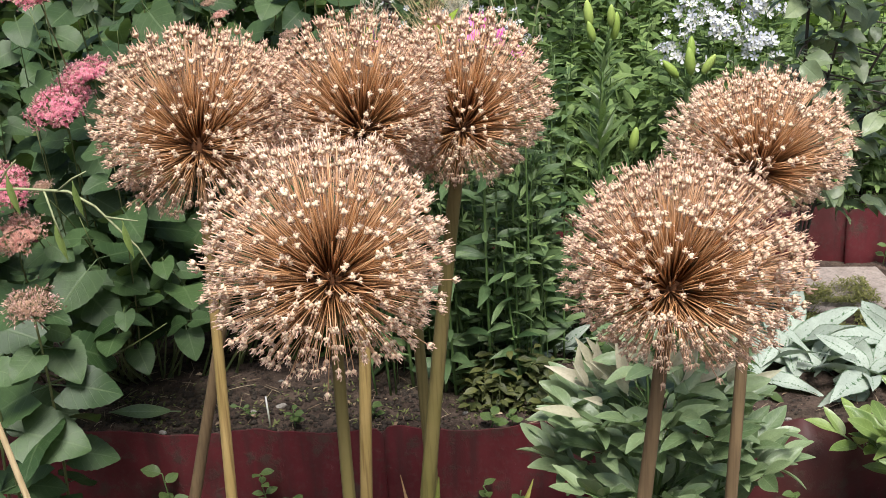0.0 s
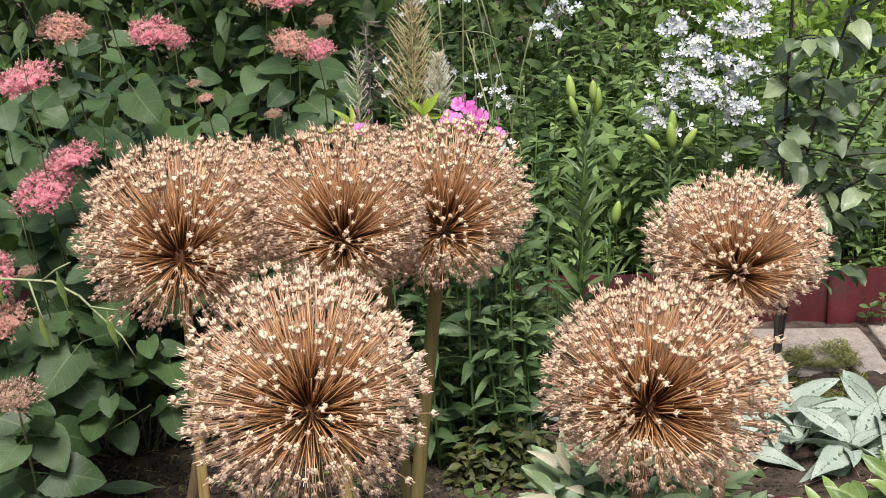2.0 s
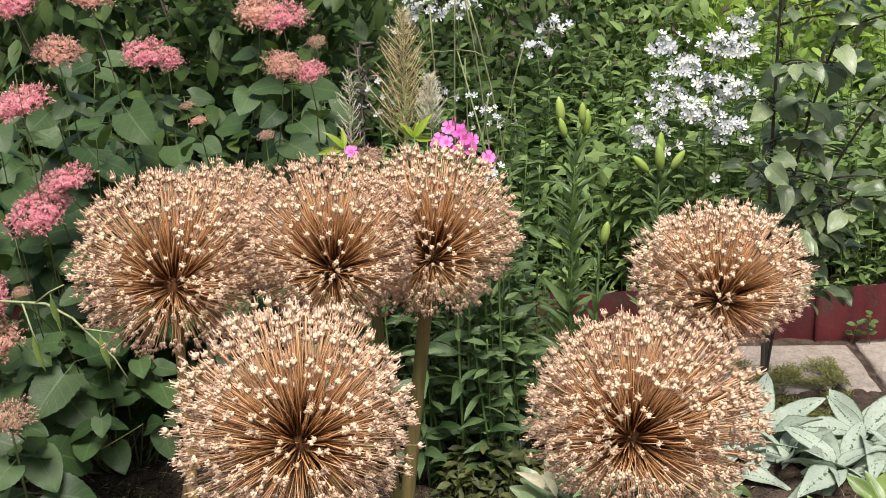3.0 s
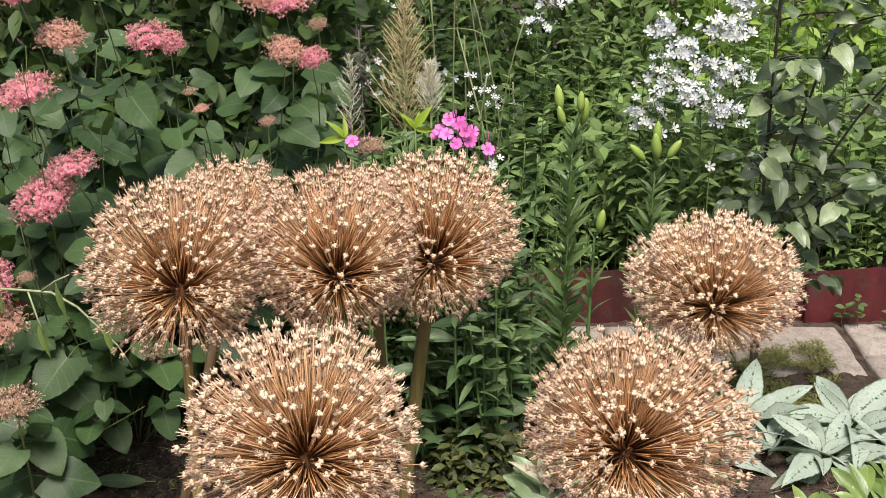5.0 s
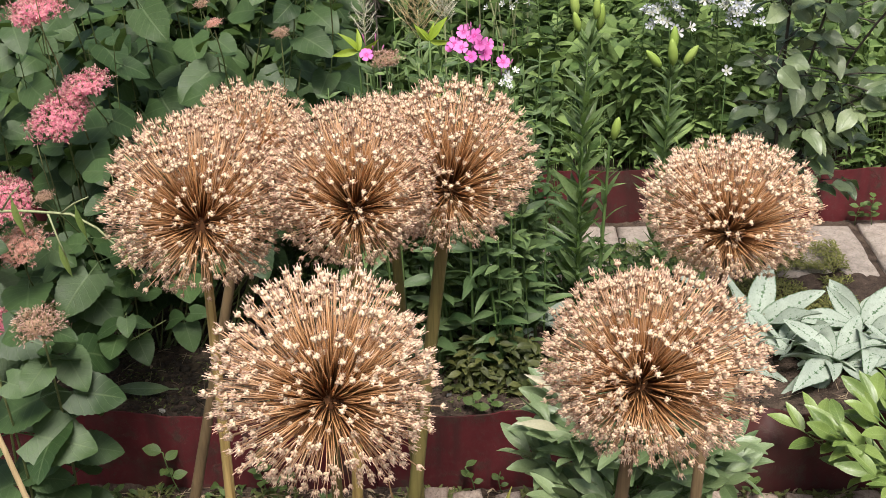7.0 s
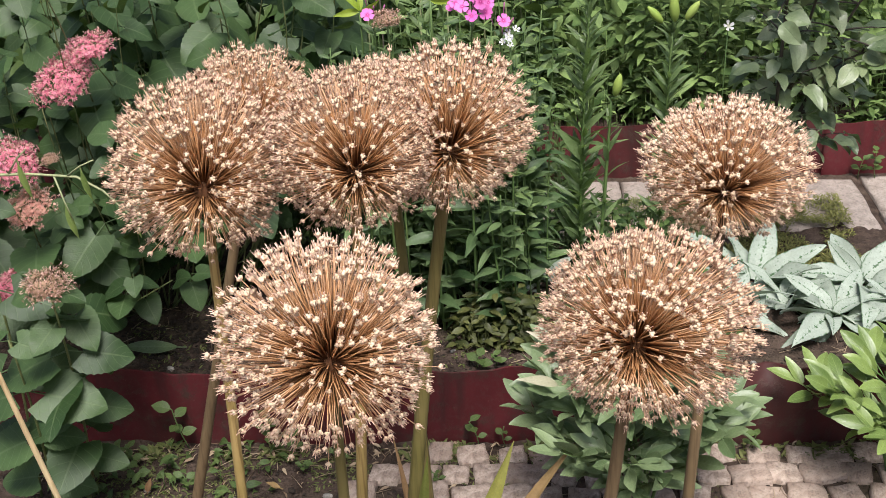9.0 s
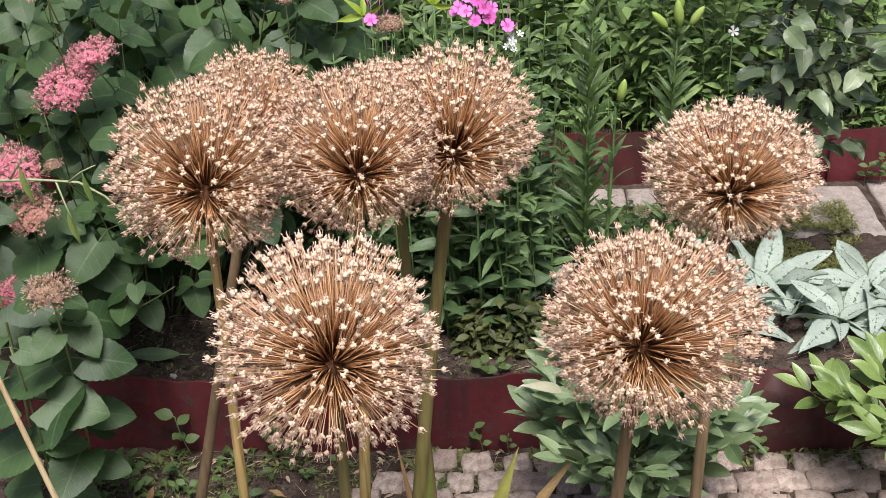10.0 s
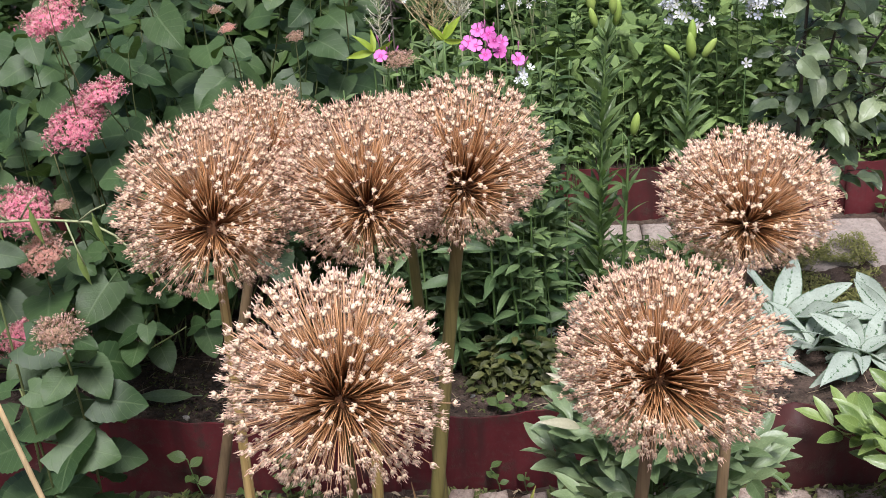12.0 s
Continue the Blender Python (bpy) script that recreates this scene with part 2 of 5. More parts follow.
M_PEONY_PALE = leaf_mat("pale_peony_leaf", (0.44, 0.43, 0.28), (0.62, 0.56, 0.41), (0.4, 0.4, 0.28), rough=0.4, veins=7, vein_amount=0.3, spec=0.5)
M_SILVER = leaf_mat("lungwort_leaf", (0.04, 0.10, 0.04), (0.08, 0.16, 0.07), (0.2, 0.3, 0.2), rough=0.55, silver=(0.40, 0.455, 0.385), trans=0.12, veins=6.0)
M_SHRUB = leaf_mat("shrub_leaf", (0.075, 0.12, 0.052), (0.29, 0.35, 0.185), (0.17, 0.23, 0.11), rough=0.33, veins=7, spec=0.6)
M_BARK = stalk_mat("dark_bark", (0.055, 0.045, 0.034), (0.095, 0.08, 0.062))
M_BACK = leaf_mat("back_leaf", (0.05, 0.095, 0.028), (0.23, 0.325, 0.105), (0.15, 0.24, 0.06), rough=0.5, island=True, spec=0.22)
# darker copy of the back leaf, with the shade of deep foliage in its colour
M_BACKSHADE = leaf_mat("shaded_leaf", (0.020, 0.044, 0.012), (0.08, 0.125, 0.035), (0.1, 0.15, 0.05), rough=0.45, island=True, spec=0.22)
# brighter copy of the back leaf, with sunlight put into its colour
M_BACKSUN = leaf_mat("sunlit_leaf", (0.21, 0.34, 0.05), (0.40, 0.54, 0.11), (0.3, 0.42, 0.14), rough=0.5, island=True, trans=0.4)
M_LIME = leaf_mat("lime_leaf", (0.34, 0.47, 0.04), (0.44, 0.56, 0.07), (0.4, 0.5, 0.12), rough=0.45, trans=0.4)
M_WEED = leaf_mat("weed_leaf", (0.05, 0.09, 0.025), (0.13, 0.19, 0.055), (0.2, 0.28, 0.1), rough=0.5, island=True)
M_MOSS = leaf_mat("moss_sprig", (0.085, 0.105, 0.03), (0.20, 0.21, 0.075), (0.15, 0.18, 0.06), rough=0.8, island=True)
M_PHLOXPINK = petal_mat("phlox_petal", (0.62, 0.11, 0.42), (0.80, 0.24, 0.57), heart=(0.45, 0.02, 0.2), island=False)
M_WHITE = petal_mat("white_petal", (0.46, 0.49, 0.60), (0.76, 0.75, 0.73), heart=(0.5, 0.5, 0.3), island=False, trans=0.25)
M_PLUME = petal_mat("plume", (0.64, 0.49, 0.27), (0.84, 0.69, 0.43), trans=0.4)
M_PLUME_PALE = petal_mat("pale_plume", (0.70, 0.65, 0.50), (0.86, 0.82, 0.70), trans=0.4)
M_CUSHION = leaf_mat("moss_cushion", (0.10, 0.105, 0.03), (0.27, 0.26, 0.08), (0.2, 0.2, 0.07), rough=0.8, island=True)


# ---- mesh tools ----
class Geo:
    """Gathers vertices, faces, UVs and material numbers of one mesh."""

    def __init__(self):
        self.v, self.f, self.uv, self.mi, self.n = [], [], [], [], 0

    def add(self, geo, m=None, mi=0):
        v, f, uv = geo
        v = np.asarray(v, float)
        if m is not None:
            a = np.array(m)
            v = v @ a[:3, :3].T + a[:3, 3]
        self.v.append(v)
        self.f += [tuple(i + self.n for i in q) for q in f]
        self.uv.append(np.zeros((len(v), 2)) if uv is None else np.asarray(uv, float))
        self.mi += [mi] * len(f)
        self.n += len(v)
        return self

    def mesh(self, name, *mats):
        me = bpy.data.meshes.new(name)
        v, uv = np.concatenate(self.v), np.concatenate(self.uv)
        me.from_pydata(v.tolist(), [], self.f)
        for mt in mats:
            me.materials.append(mt)
        me.polygons.foreach_set("material_index", self.mi)
        me.polygons.foreach_set("use_smooth", [True] * len(self.f))
        loops = np.empty(len(me.loops), int)
        me.loops.foreach_get("vertex_index", loops)
        me.uv_layers.new(name="UVMap").data.foreach_set("uv", uv[loops].ravel())
        me.update()
        return me


def leaf_geo(length, width, shape="lance", fold=0.25, droop=0.25, rows=6, wav=0.0, petiole=0.0, seed=0, twist=0.0, teeth=0.0, cols=(-1.0, -0.55, 0.0, 0.55, 1.0)):
    """A leaf blade along +Y, its upper face to +Z, with a folded midrib, a drooping tip and wavy margins."""
    rnd = random.Random(seed)
    v, uv, f = [], [], []
    ph = rnd.uniform(0, 6)
    for i in range(rows + 1):
        s = (i / rows) ** (1.25 if shape == "heart" else 1.0)
        if shape == "heart":
            w = (max(s, 0.02) ** 0.22) * ((1 - s) ** 0.72) * 1.45
        elif shape == "oval":
            w = math.sin(math.pi * min(1, 0.05 + 0.95 * s) ** 0.85) ** 0.75
        elif shape == "spoon":
            w = math.sin(math.pi * (0.04 + 0.93 * s) ** 1.25) ** 0.9
        else:
            w = math.sin(math.pi * (0.04 + 0.95 * s) ** 0.8) ** 1.05
        w = max(w, 0.03) * width / 2 * (1 + teeth * (1 if i % 2 else -1))
        for u in cols:
            y = petiole + s * length
            if shape == "heart":
                y -= 0.2 * length * abs(u) * (1 - s) ** 5
            x = u * w
            z = fold * abs(x) - droop * s * s * length + wav * width * math.sin(s * 9 + ph + u) * abs(u)
            x, z = x * math.cos(twist * s) - z * math.sin(twist * s) * 0.3, z + x * math.sin(twist * s)
            v.append((x, y, z))
            uv.append((0.5 + u / 2, s))
    c = len(cols)
    for i in range(rows):
        for j in range(c - 1):
            a = i * c + j
            f.append((a, a + 1, a + c + 1, a + c))
    if petiole:
        n = len(v)
        r = max(0.0012, petiole * 0.03)
        for y, z in ((0, 0.0), (petiole + 0.05 * length, 0.0)):
            v += [(-r, y, z), (r, y, z), (0, y, z - 2 * r)]
            uv += [(0.5, 0.0)] * 3
        f += [(n, n + 1, n + 4, n + 3), (n + 1, n + 2, n + 5, n + 4), (n + 2, n, n + 3, n + 5)]
    return v, f, uv


def tube_geo(points, radii, sides=6):
    """A round tube along points."""
    pts = [Vector(p) for p in points]
    v, f, uv = [], [], []
    side = Vector((1, 0.13, 0.07))
    for i, p in enumerate(pts):
        d = (pts[min(i + 1, len(pts) - 1)] - pts[max(i - 1, 0)]).normalized()
        a = (side - d * side.dot(d)).normalized()
        b = d.cross(a)
        r = radii[i] if isinstance(radii, (list, tuple)) else radii
        for k in range(sides):
            an = 2 * math.pi * k / sides
            v.append(tuple(p + (a * math.cos(an) + b * math.sin(an)) * r))
            uv.append((0.25 + 0.1 * k / sides, i / len(pts)))
    for i in range(len(pts) - 1):
        for k in range(sides):
            k2 = (k + 1) % sides
            f.append((i * sides + k, i * sides + k2, (i + 1) * sides + k2, (i + 1) * sides + k))
    f.append(tuple(range(sides - 1, -1, -1)))
    f.append(tuple(range((len(pts) - 1) * sides, len(pts) * sides)))
    return v, f, uv


def ball_geo(r, squash=(1, 1, 1), rough=0.0, seed=0, level=1):
    bm = bmesh.new()
    bmesh.ops.create_icosphere(bm, subdivisions=level, radius=1.0)
    rnd = random.Random(seed)
    v = []
    for q in bm.verts:
        k = 1 + rnd.uniform(-rough, rough)
        v.append(tuple(r * k * c * s for c, s in zip(q.co, squash)))
    f = [tuple(w.index for w in p.verts) for p in bm.faces]
    bm.free()
    return v, f, None


def aim(pos, way, up=(0, 0, 1), scale=1.0, roll=0.0):
    """A matrix that takes +Y to way and +Z as near to up as it goes."""
    y = Vector(way).normalized()
    z = Vector(up)
    z = z - y * z.dot(y)
    if z.length < 1e-4:
        z = Vector((1, 0, 0)) - y * y.x
    z.normalize()
    x = y.cross(z)
    m = Matrix((x, y, z)).transposed().to_4x4()
    return Matrix.Translation(pos) @ m @ Matrix.Rotation(roll, 4, "Y") @ Matrix.Scale(scale, 4)


def aim_z(pos, way, spin=0.0, scale=1.0):
    q = Vector((0, 0, 1)).rotation_difference(Vector(way).normalized()).to_matrix().to_4x4()
    return Matrix.Translation(pos) @ q @ Matrix.Rotation(spin, 4, "Z") @ Matrix.Scale(scale, 4)


ORIGIN = {}


def thing(name, at, label, category, group="", kind=""):
    ob = new(name)
    ob.empty_display_size = 0.02
    ob.location = at
    ORIGIN[ob] = Matrix.Translation([-c for c in at])
    return tagged(ob, label, category, group, kind)


def put(name, mesh, parent, m=None, label="", kind=""):
    """A part, placed in world coordinates under its thing or under a part of it."""
    ob = new(name, mesh)
    ob.parent = parent
    ob.matrix_basis = ORIGIN[parent] @ (m if m is not None else Matrix.Identity(4))
    ORIGIN[ob] = (m.inverted() if m is not None else Matrix.Identity(4))
    return tagged(ob, label, kind=kind)


def bezier(a, b, c, n):
    a, b, c = Vector(a), Vector(b), Vector(c)
    return [a * (1 - t) ** 2 + b * 2 * t * (1 - t) + c * t * t for t in [i / n for i in range(n + 1)]]


def rand_dir(rnd):
    z, a = rnd.uniform(-1, 1), rnd.uniform(0, 2 * math.pi)
    s = math.sqrt(1 - z * z)
    return Vector((s * math.cos(a), s * math.sin(a), z))


# ---- ground, kerbs, paving ----
def smooth(a, b, t):
    t = min(1, max(0, (t - a) / (b - a)))
    return t * t * (3 - 2 * t)


def ground_z(x, y):
    z = -0.022
    z += smooth(0.014, 0.034, y) * 0.14
    z -= smooth(0.30, 0.62, y) * 0.078
    z += smooth(1.108, 1.128, y) * 0.10
    if -1.0 < y < 4 and abs(x) < 4:
        q = Vector((x, y, 0))
        z += (noise.noise(q * 9) * 0.007 + noise.noise(q * 31) * 0.006 + noise.noise(q * 75) * 0.0045) * (1 - 0.65 * smooth(-0.1, 0.02, x) * (1 - smooth(-0.03, 0.014, y)))
    return z


def spread(lo, hi, step, far):
    out = list(np.arange(lo, hi + 1e-6, step))
    a, s = [], step
    x = hi
    while x < far:
        s *= 1.6
        x += s
        a.append(x)
    b, s, x = [], step, lo
    while x > -far:
        s *= 1.6
        x -= s
        b.append(x)
    return b[::-1] + out + a


def ground():
    xs = spread(-1.2, 1.4, 0.009, 600)
    ys = spread(-0.40, 0.62, 0.009, 600)
    ys = sorted(set(ys) | {0.014, 0.034, 1.108, 1.128})
    v = [(x, y, ground_z(x, y)) for y in ys for x in xs]
    n = len(xs)
    f = [(j * n + i, j * n + i + 1, (j + 1) * n + i + 1, (j + 1) * n + i) for j in range(len(ys) - 1) for i in range(n - 1)]
    ob = new("ground", Geo().add((v, f, None)).mesh("ground", M_SOIL))
    return tagged(ob, "dark crumbly garden soil with bare and mossy patches", "ground", kind="structure")


def kerb_panel(x0, x1, y0, z0, z1, seed, fold_at=None, lift=0.0):
    """One length of wavy plastic edging, 4 mm thick, standing on edge."""
    nx, nz = max(8, int((x1 - x0) / 0.012)), 8
    rows = []
    for side in (0, 1):
        for k in range(nz + 1):
            for i in range(nx + 1):
                x = x0 + (x1 - x0) * i / nx
                s = k / nz
                y = y0 + 0.006 * math.sin(x * 21 + seed) + 0.006 * noise.noise(Vector((x * 6, s * 1.5, seed))) + 0.0018 * math.sin(x * 90 + seed + 2 * s)
                top = z1 + 0.006 * noise.noise(Vector((x * 5, 3.1, seed))) + 0.003 * math.sin(x * 21 + seed) + 0.004 * noise.noise(Vector((x * 34, 1.7, seed))) + lift * i / nx
                top -= 0.016 * max(0, 1 - min(i, nx - i) * (x1 - x0) / nx / 0.02) ** 2
                z = z0 + (top - z0) * s
                if fold_at:
                    b = math.exp(-((x - fold_at) / 0.045) ** 2) * smooth(0.68, 1.0, s)
                    y += 0.045 * b
                    z -= 0.006 * b
                rows.append((x, y + side * 0.004, z))
    n, per = nx + 1, (nx + 1) * (nz + 1)
    f = []
    for k in range(nz):
        for i in range(nx):
            a = k * n + i
            f.append((a, a + 1, a + n + 1, a + n))
            f.append((per + a + 1, per + a, per + a + n, per + a + n + 1))
    lip = len(rows)
    rows += [rows[nz * n + i] for i in range(n)] + [rows[per + nz * n + i] for i in range(n)]
    for i in range(nx):
        a = lip + i
        f.append((a, a + 1, n + a + 1, n + a))
    for k in range(nz):
        f.append((k * n, k * n + n, per + k * n + n, per + k * n))
        a = k * n + nx
        f.append((a, per + a, per + a + n, a + n))
    return rows, f, None


def kerbs():
    front = tagged(new("kerb_front"), "low wavy burgundy plastic lawn edging in front of a bed", "edging", kind="structure")
    ORIGIN[front] = Matrix.Identity(4)
    for x0, x1, dy, sd, fold in ((-1.6, -0.36, 0.004, 1.0, None), (-0.375, -0.085, -0.002, 2.2, None), (-0.09, 0.47, 0.003, 3.4, None), (0.455, 1.9, -0.003, 4.0, 0.635)):
        put("edging_strip", Geo().add(kerb_panel(x0, x1, dy, -0.06, 0.143, sd, fold)).mesh("edging_strip", M_KERB), front)
    back = tagged(new("kerb_back"), "burgundy plastic edging along the far side of a path", "edging", kind="structure")
    ORIGIN[back] = Matrix.Identity(4)
    for x0, x1, dy, sd in ((-1.8, 0.35, 0.0, 7.0), (0.34, 0.98, 0.006, 8.3), (0.97, 2.3, -0.004, 9.1)):
        put("edging_strip", Geo().add(kerb_panel(x0, x1, 1.09 + dy, 0.0, 0.185, sd)).mesh("edging_strip", M_KERB), back)


def stone_geo(w, d, h, seed, worn=0.11):
    """A worn paving stone with rounded shoulders and an uneven top."""
    rnd = random.Random(seed)
    n = 12
    ring = []
    for k in range(n):
        a = 2 * math.pi * (k + 0.5) / n
        c, s = math.cos(a), math.sin(a)
        q = 1 / max(abs(c), abs(s)) ** 0.95
        ring.append((c * q * w / 2 * rnd.uniform(0.95 - worn, 0.95 + worn), s * q * d / 2 * rnd.uniform(0.95 - worn, 0.95 + worn)))
    v, f = [], []
    for z, k in ((-h, 1.0), (-0.006, 1.0), (-0.001, 0.95), (0.001, 0.8)):
        v += [(x * k, y * k, z + rnd.uniform(-0.0015, 0.0015)) for x, y in ring]
    v.append((0, 0, 0.0015))
    for r in range(3):
        for k in range(n):
            k2 = (k + 1) % n
            f.append((r * n + k, r * n + k2, (r + 1) * n + k2, (r + 1) * n + k))
    for k in range(n):
        f.append((3 * n + k, 3 * n + (k + 1) % n, 4 * n))
    return v, f, None


def paving():
    rnd = random.Random(5)
    near = tagged(new("path_front"), "worn beige stone setts with dirt in the joints", "path", kind="structure")
    ORIGIN[near] = Matrix.Identity(4)
    kinds = [Geo().add(stone_geo(0.068, 0.056, 0.03, s, 0.09)).mesh("sett", M_STONE) for s in range(7)]
    for j in range(6):
        y = -0.044 - j * 0.056 + rnd.uniform(-0.004, 0.004)
        x = -0.30 + (j % 2) * 0.034
        while x < 1.3:
            keep = x > 0.02 or rnd.random() < smooth(-0.32, 0.02, x) * 0.7
            if keep:
                sx = rnd.uniform(0.7, 1.15)
                m = pose(x + rnd.uniform(-0.006, 0.006), y + rnd.uniform(-0.006, 0.006), -0.012 + rnd.uniform(-0.006, 0.005), rnd.uniform(-6, 6), rnd.uniform(-6, 6), rnd.uniform(-12, 12))
                put("sett", rnd.choice(kinds), near, m @ Matrix.Diagonal((sx, 1, 1, 1)))
            x += 0.066
    far = tagged(new("path_back"), "grey-beige concrete slabs of a narrow garden path", "path", kind="structure")
    ORIGIN[far] = Matrix.Identity(4)
    kinds = [Geo().add(stone_geo(0.312, 0.305, 0.04, 20 + s, 0.012)).mesh("slab", M_SLAB) for s in range(4)]
    for i in range(4):
        put("slab", kinds[i], far, pose(-0.005 + i * 0.301, 0.905, 0.05 + rnd.uniform(-0.004, 0.004), rnd.uniform(-1.5, 1.5), rnd.uniform(-1.5, 1.5), rnd.uniform(-1.5, 1.5) + 2))
    kinds = [Geo().add(stone_geo(0.105, 0.205, 0.04, 30 + s, 0.03)).mesh("paver", M_SLAB) for s in range(4)]
    for i in range(6):
        for j in range(2):
            put("paver", kinds[(i + 2 * j) % 4], far, pose(1.115 + i * 0.108, 0.965 - j * 0.212, 0.046 + rnd.uniform(-0.004, 0.004), rnd.uniform(-2, 2), rnd.uniform(-2, 2), rnd.uniform(-3, 3) + 3))


ground()
kerbs()


# ---- alliums ----
def floret_geo(length, seed):
    """Dry pedicel with a three-lobed capsule and six thin tepals that curl at its end."""
    rnd = random.Random(seed)
    g = Geo()
    bx, by = rnd.uniform(-1, 1) * 0.004, rnd.uniform(-1, 1) * 0.004
    g.add(tube_geo([(0, 0, 0.010), (bx, by, length * 0.5), (0, 0, length - 0.002)], [0.0010, 0.00062, 0.00054], 3), mi=0)
    octa = [(1, 0, 0), (0, 1, 0), (-1, 0, 0), (0, -1, 0), (0, 0, 1), (0, 0, -1)]
    of = [(0, 1, 4), (1, 2, 4), (2, 3, 4), (3, 0, 4), (1, 0, 5), (2, 1, 5), (3, 2, 5), (0, 3, 5)]
    r = 0.0027 * rnd.uniform(0.8, 1.12)
    gape = rnd.uniform(0.45, 0.75)
    for k in range(3):
        a = k * 2.094 + 0.4
        p = (math.cos(a) * r * gape, math.sin(a) * r * gape, length + 0.0006)
        sx = rnd.uniform(0.75, 1.1)
        g.add(([(p[0] + q[0] * r * sx, p[1] + q[1] * r * sx, p[2] + q[2] * r * 0.9) for q in octa], of, None), mi=1)
    lean = rnd.uniform(0.3, 1.0)
    for k in range(6):
        a = k * 1.047 + rnd.uniform(-0.3, 0.3)
        out = rnd.uniform(0.0026, 0.0038) * (0.75 + 0.4 * lean)
        up = rnd.uniform(0.0050, 0.0090) * (1.2 - 0.5 * lean)
        curl = rnd.choice((-0.55, -0.25, 0.25, 0.55))
        w = 0.00040
        v = []
        for rr, zz, tw, ww in ((0.0008, -0.0022, 0, w * 1.3), (out * 0.9, -0.0002, 0, w * 1.4), (out * 1.05, up * 0.45, 0.12, w * 1.1), (out * (1 + 0.45 * curl), up * 0.85, 0.3, w), (out * (1 + 1.1 * curl), up * (1.0 - 0.25 * abs(curl)), 0.5, w * 0.5)):
            an = a + tw * curl
            ca, sa = math.cos(an), math.sin(an)
            v += [(ca * rr - sa * ww, sa * rr + ca * ww, length + zz), (ca * rr + sa * ww, sa * rr - ca * ww, length + zz)]
        g.add((v, [(0, 1, 3, 2), (2, 3, 5, 4), (4, 5, 7, 6), (6, 7, 9, 8)], None), mi=2)
    return g


FLORETS = [floret_geo(L, i) for i, L in enumerate((0.062, 0.074, 0.083, 0.089, 0.094, 0.097, 0.1, 0.102, 0.104, 0.106, 0.108, 0.111))]
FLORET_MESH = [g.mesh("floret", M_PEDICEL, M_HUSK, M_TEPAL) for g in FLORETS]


SIGHT_SIDE = Vector((0.12, -0.86, 0.42)).normalized()  # the side toward the camera, thinned so that the dark core shows


def reach(d, shift, wide, tall):
    """How far a pedicel in the direction d goes to the hull: an ellipsoid whose centre lies off the root by shift."""
    q = Vector((1 / wide, 1 / wide, 1 / tall))
    dd, cc = d * q, shift * q
    a, b, c = dd.dot(dd), -2 * dd.dot(cc), cc.dot(cc) - 1
    return (-b + math.sqrt(b * b - 4 * a * c)) / (2 * a)


def allium(top, foot, hull, stalk, width, seed, label, count=760, bow=(0, 0), single=300, hollow=0.93, worn=0.62):
    rnd = random.Random(seed)
    top, foot = Vector(top), Vector(foot)
    dx, dz, wide, tall = hull
    shift = Vector((dx, 0, dz))
    a = thing("allium", foot, label, "flower", "dry alliums")
    mid = (top + foot) / 2 + Vector((bow[0], bow[1], 0))
    pts = bezier(foot, mid, top, 14)
    put("stem", Geo().add(tube_geo(pts, [width * (1.15 - 0.35 * i / 14) for i in range(15)], 10)).mesh("stem", stalk), a)
    # core ball larger than a receptacle, a dark stand-in for the shaded hollow
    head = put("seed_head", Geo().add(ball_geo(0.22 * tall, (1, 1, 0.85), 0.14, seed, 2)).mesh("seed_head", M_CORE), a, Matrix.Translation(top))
    rest, near = Geo(), []
    for i in range(count):
        z = 1 - 2 * (i + 0.5) / count
        an = i * 2.39996
        s = math.sqrt(1 - z * z)
        d = Vector((s * math.cos(an), s * math.sin(an), z)) + rand_dir(rnd) * 0.085
        d.normalize()
        if d.z < -0.92 or (d.z < 0.1 and rnd.random() < 0.26 + 0.5 * max(0, -d.z)):
            continue
        bald = d.dot(SIGHT_SIDE) > hollow
        if bald and rnd.random() < worn:
            continue
        d = (d + Vector((dx, 0, 0)) * 2.0).normalized()
        lump = 1 + 0.07 * noise.noise(d * 3.0 + Vector((seed, 0, 0)))
        j = min(11, max(0, int(rnd.triangular(0, 12, 6.5))))
        m = aim_z(top, d, rnd.uniform(0, 6.28), reach(d, shift, wide, tall) / 0.111 * lump * rnd.uniform(0.94, 1.03) * (1.18 if d.z < -0.1 and rnd.random() < 0.06 else rnd.uniform(0.72, 1.0) if bald else 1.0))
        near.append((-d.y * 0.9 + d.z * 0.35 + rnd.uniform(0, 0.25), j, m))
    near.sort(key=lambda q: -q[0])
    for _, j, m in near[:single]:
        put("floret", FLORET_MESH[j], head, m)
    for _, j, m in near[single:]:
        src = FLORETS[j]
        v = np.concatenate(src.v)
        am = np.array(m)
        rest.v.append(v @ am[:3, :3].T + am[:3, 3])
        rest.uv.append(np.concatenate(src.uv))
        rest.f += [tuple(i + rest.n for i in q) for q in src.f]
        rest.mi += src.mi
        rest.n += len(v)
    # bare inner pedicels, kept in the root's browns to fill the shaded middle
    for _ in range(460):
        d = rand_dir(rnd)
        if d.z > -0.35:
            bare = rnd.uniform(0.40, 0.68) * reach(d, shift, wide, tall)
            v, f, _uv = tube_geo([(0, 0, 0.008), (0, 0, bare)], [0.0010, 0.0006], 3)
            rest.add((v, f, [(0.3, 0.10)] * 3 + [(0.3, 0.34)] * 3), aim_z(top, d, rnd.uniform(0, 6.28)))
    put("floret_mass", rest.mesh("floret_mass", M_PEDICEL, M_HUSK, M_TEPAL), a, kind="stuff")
    return a


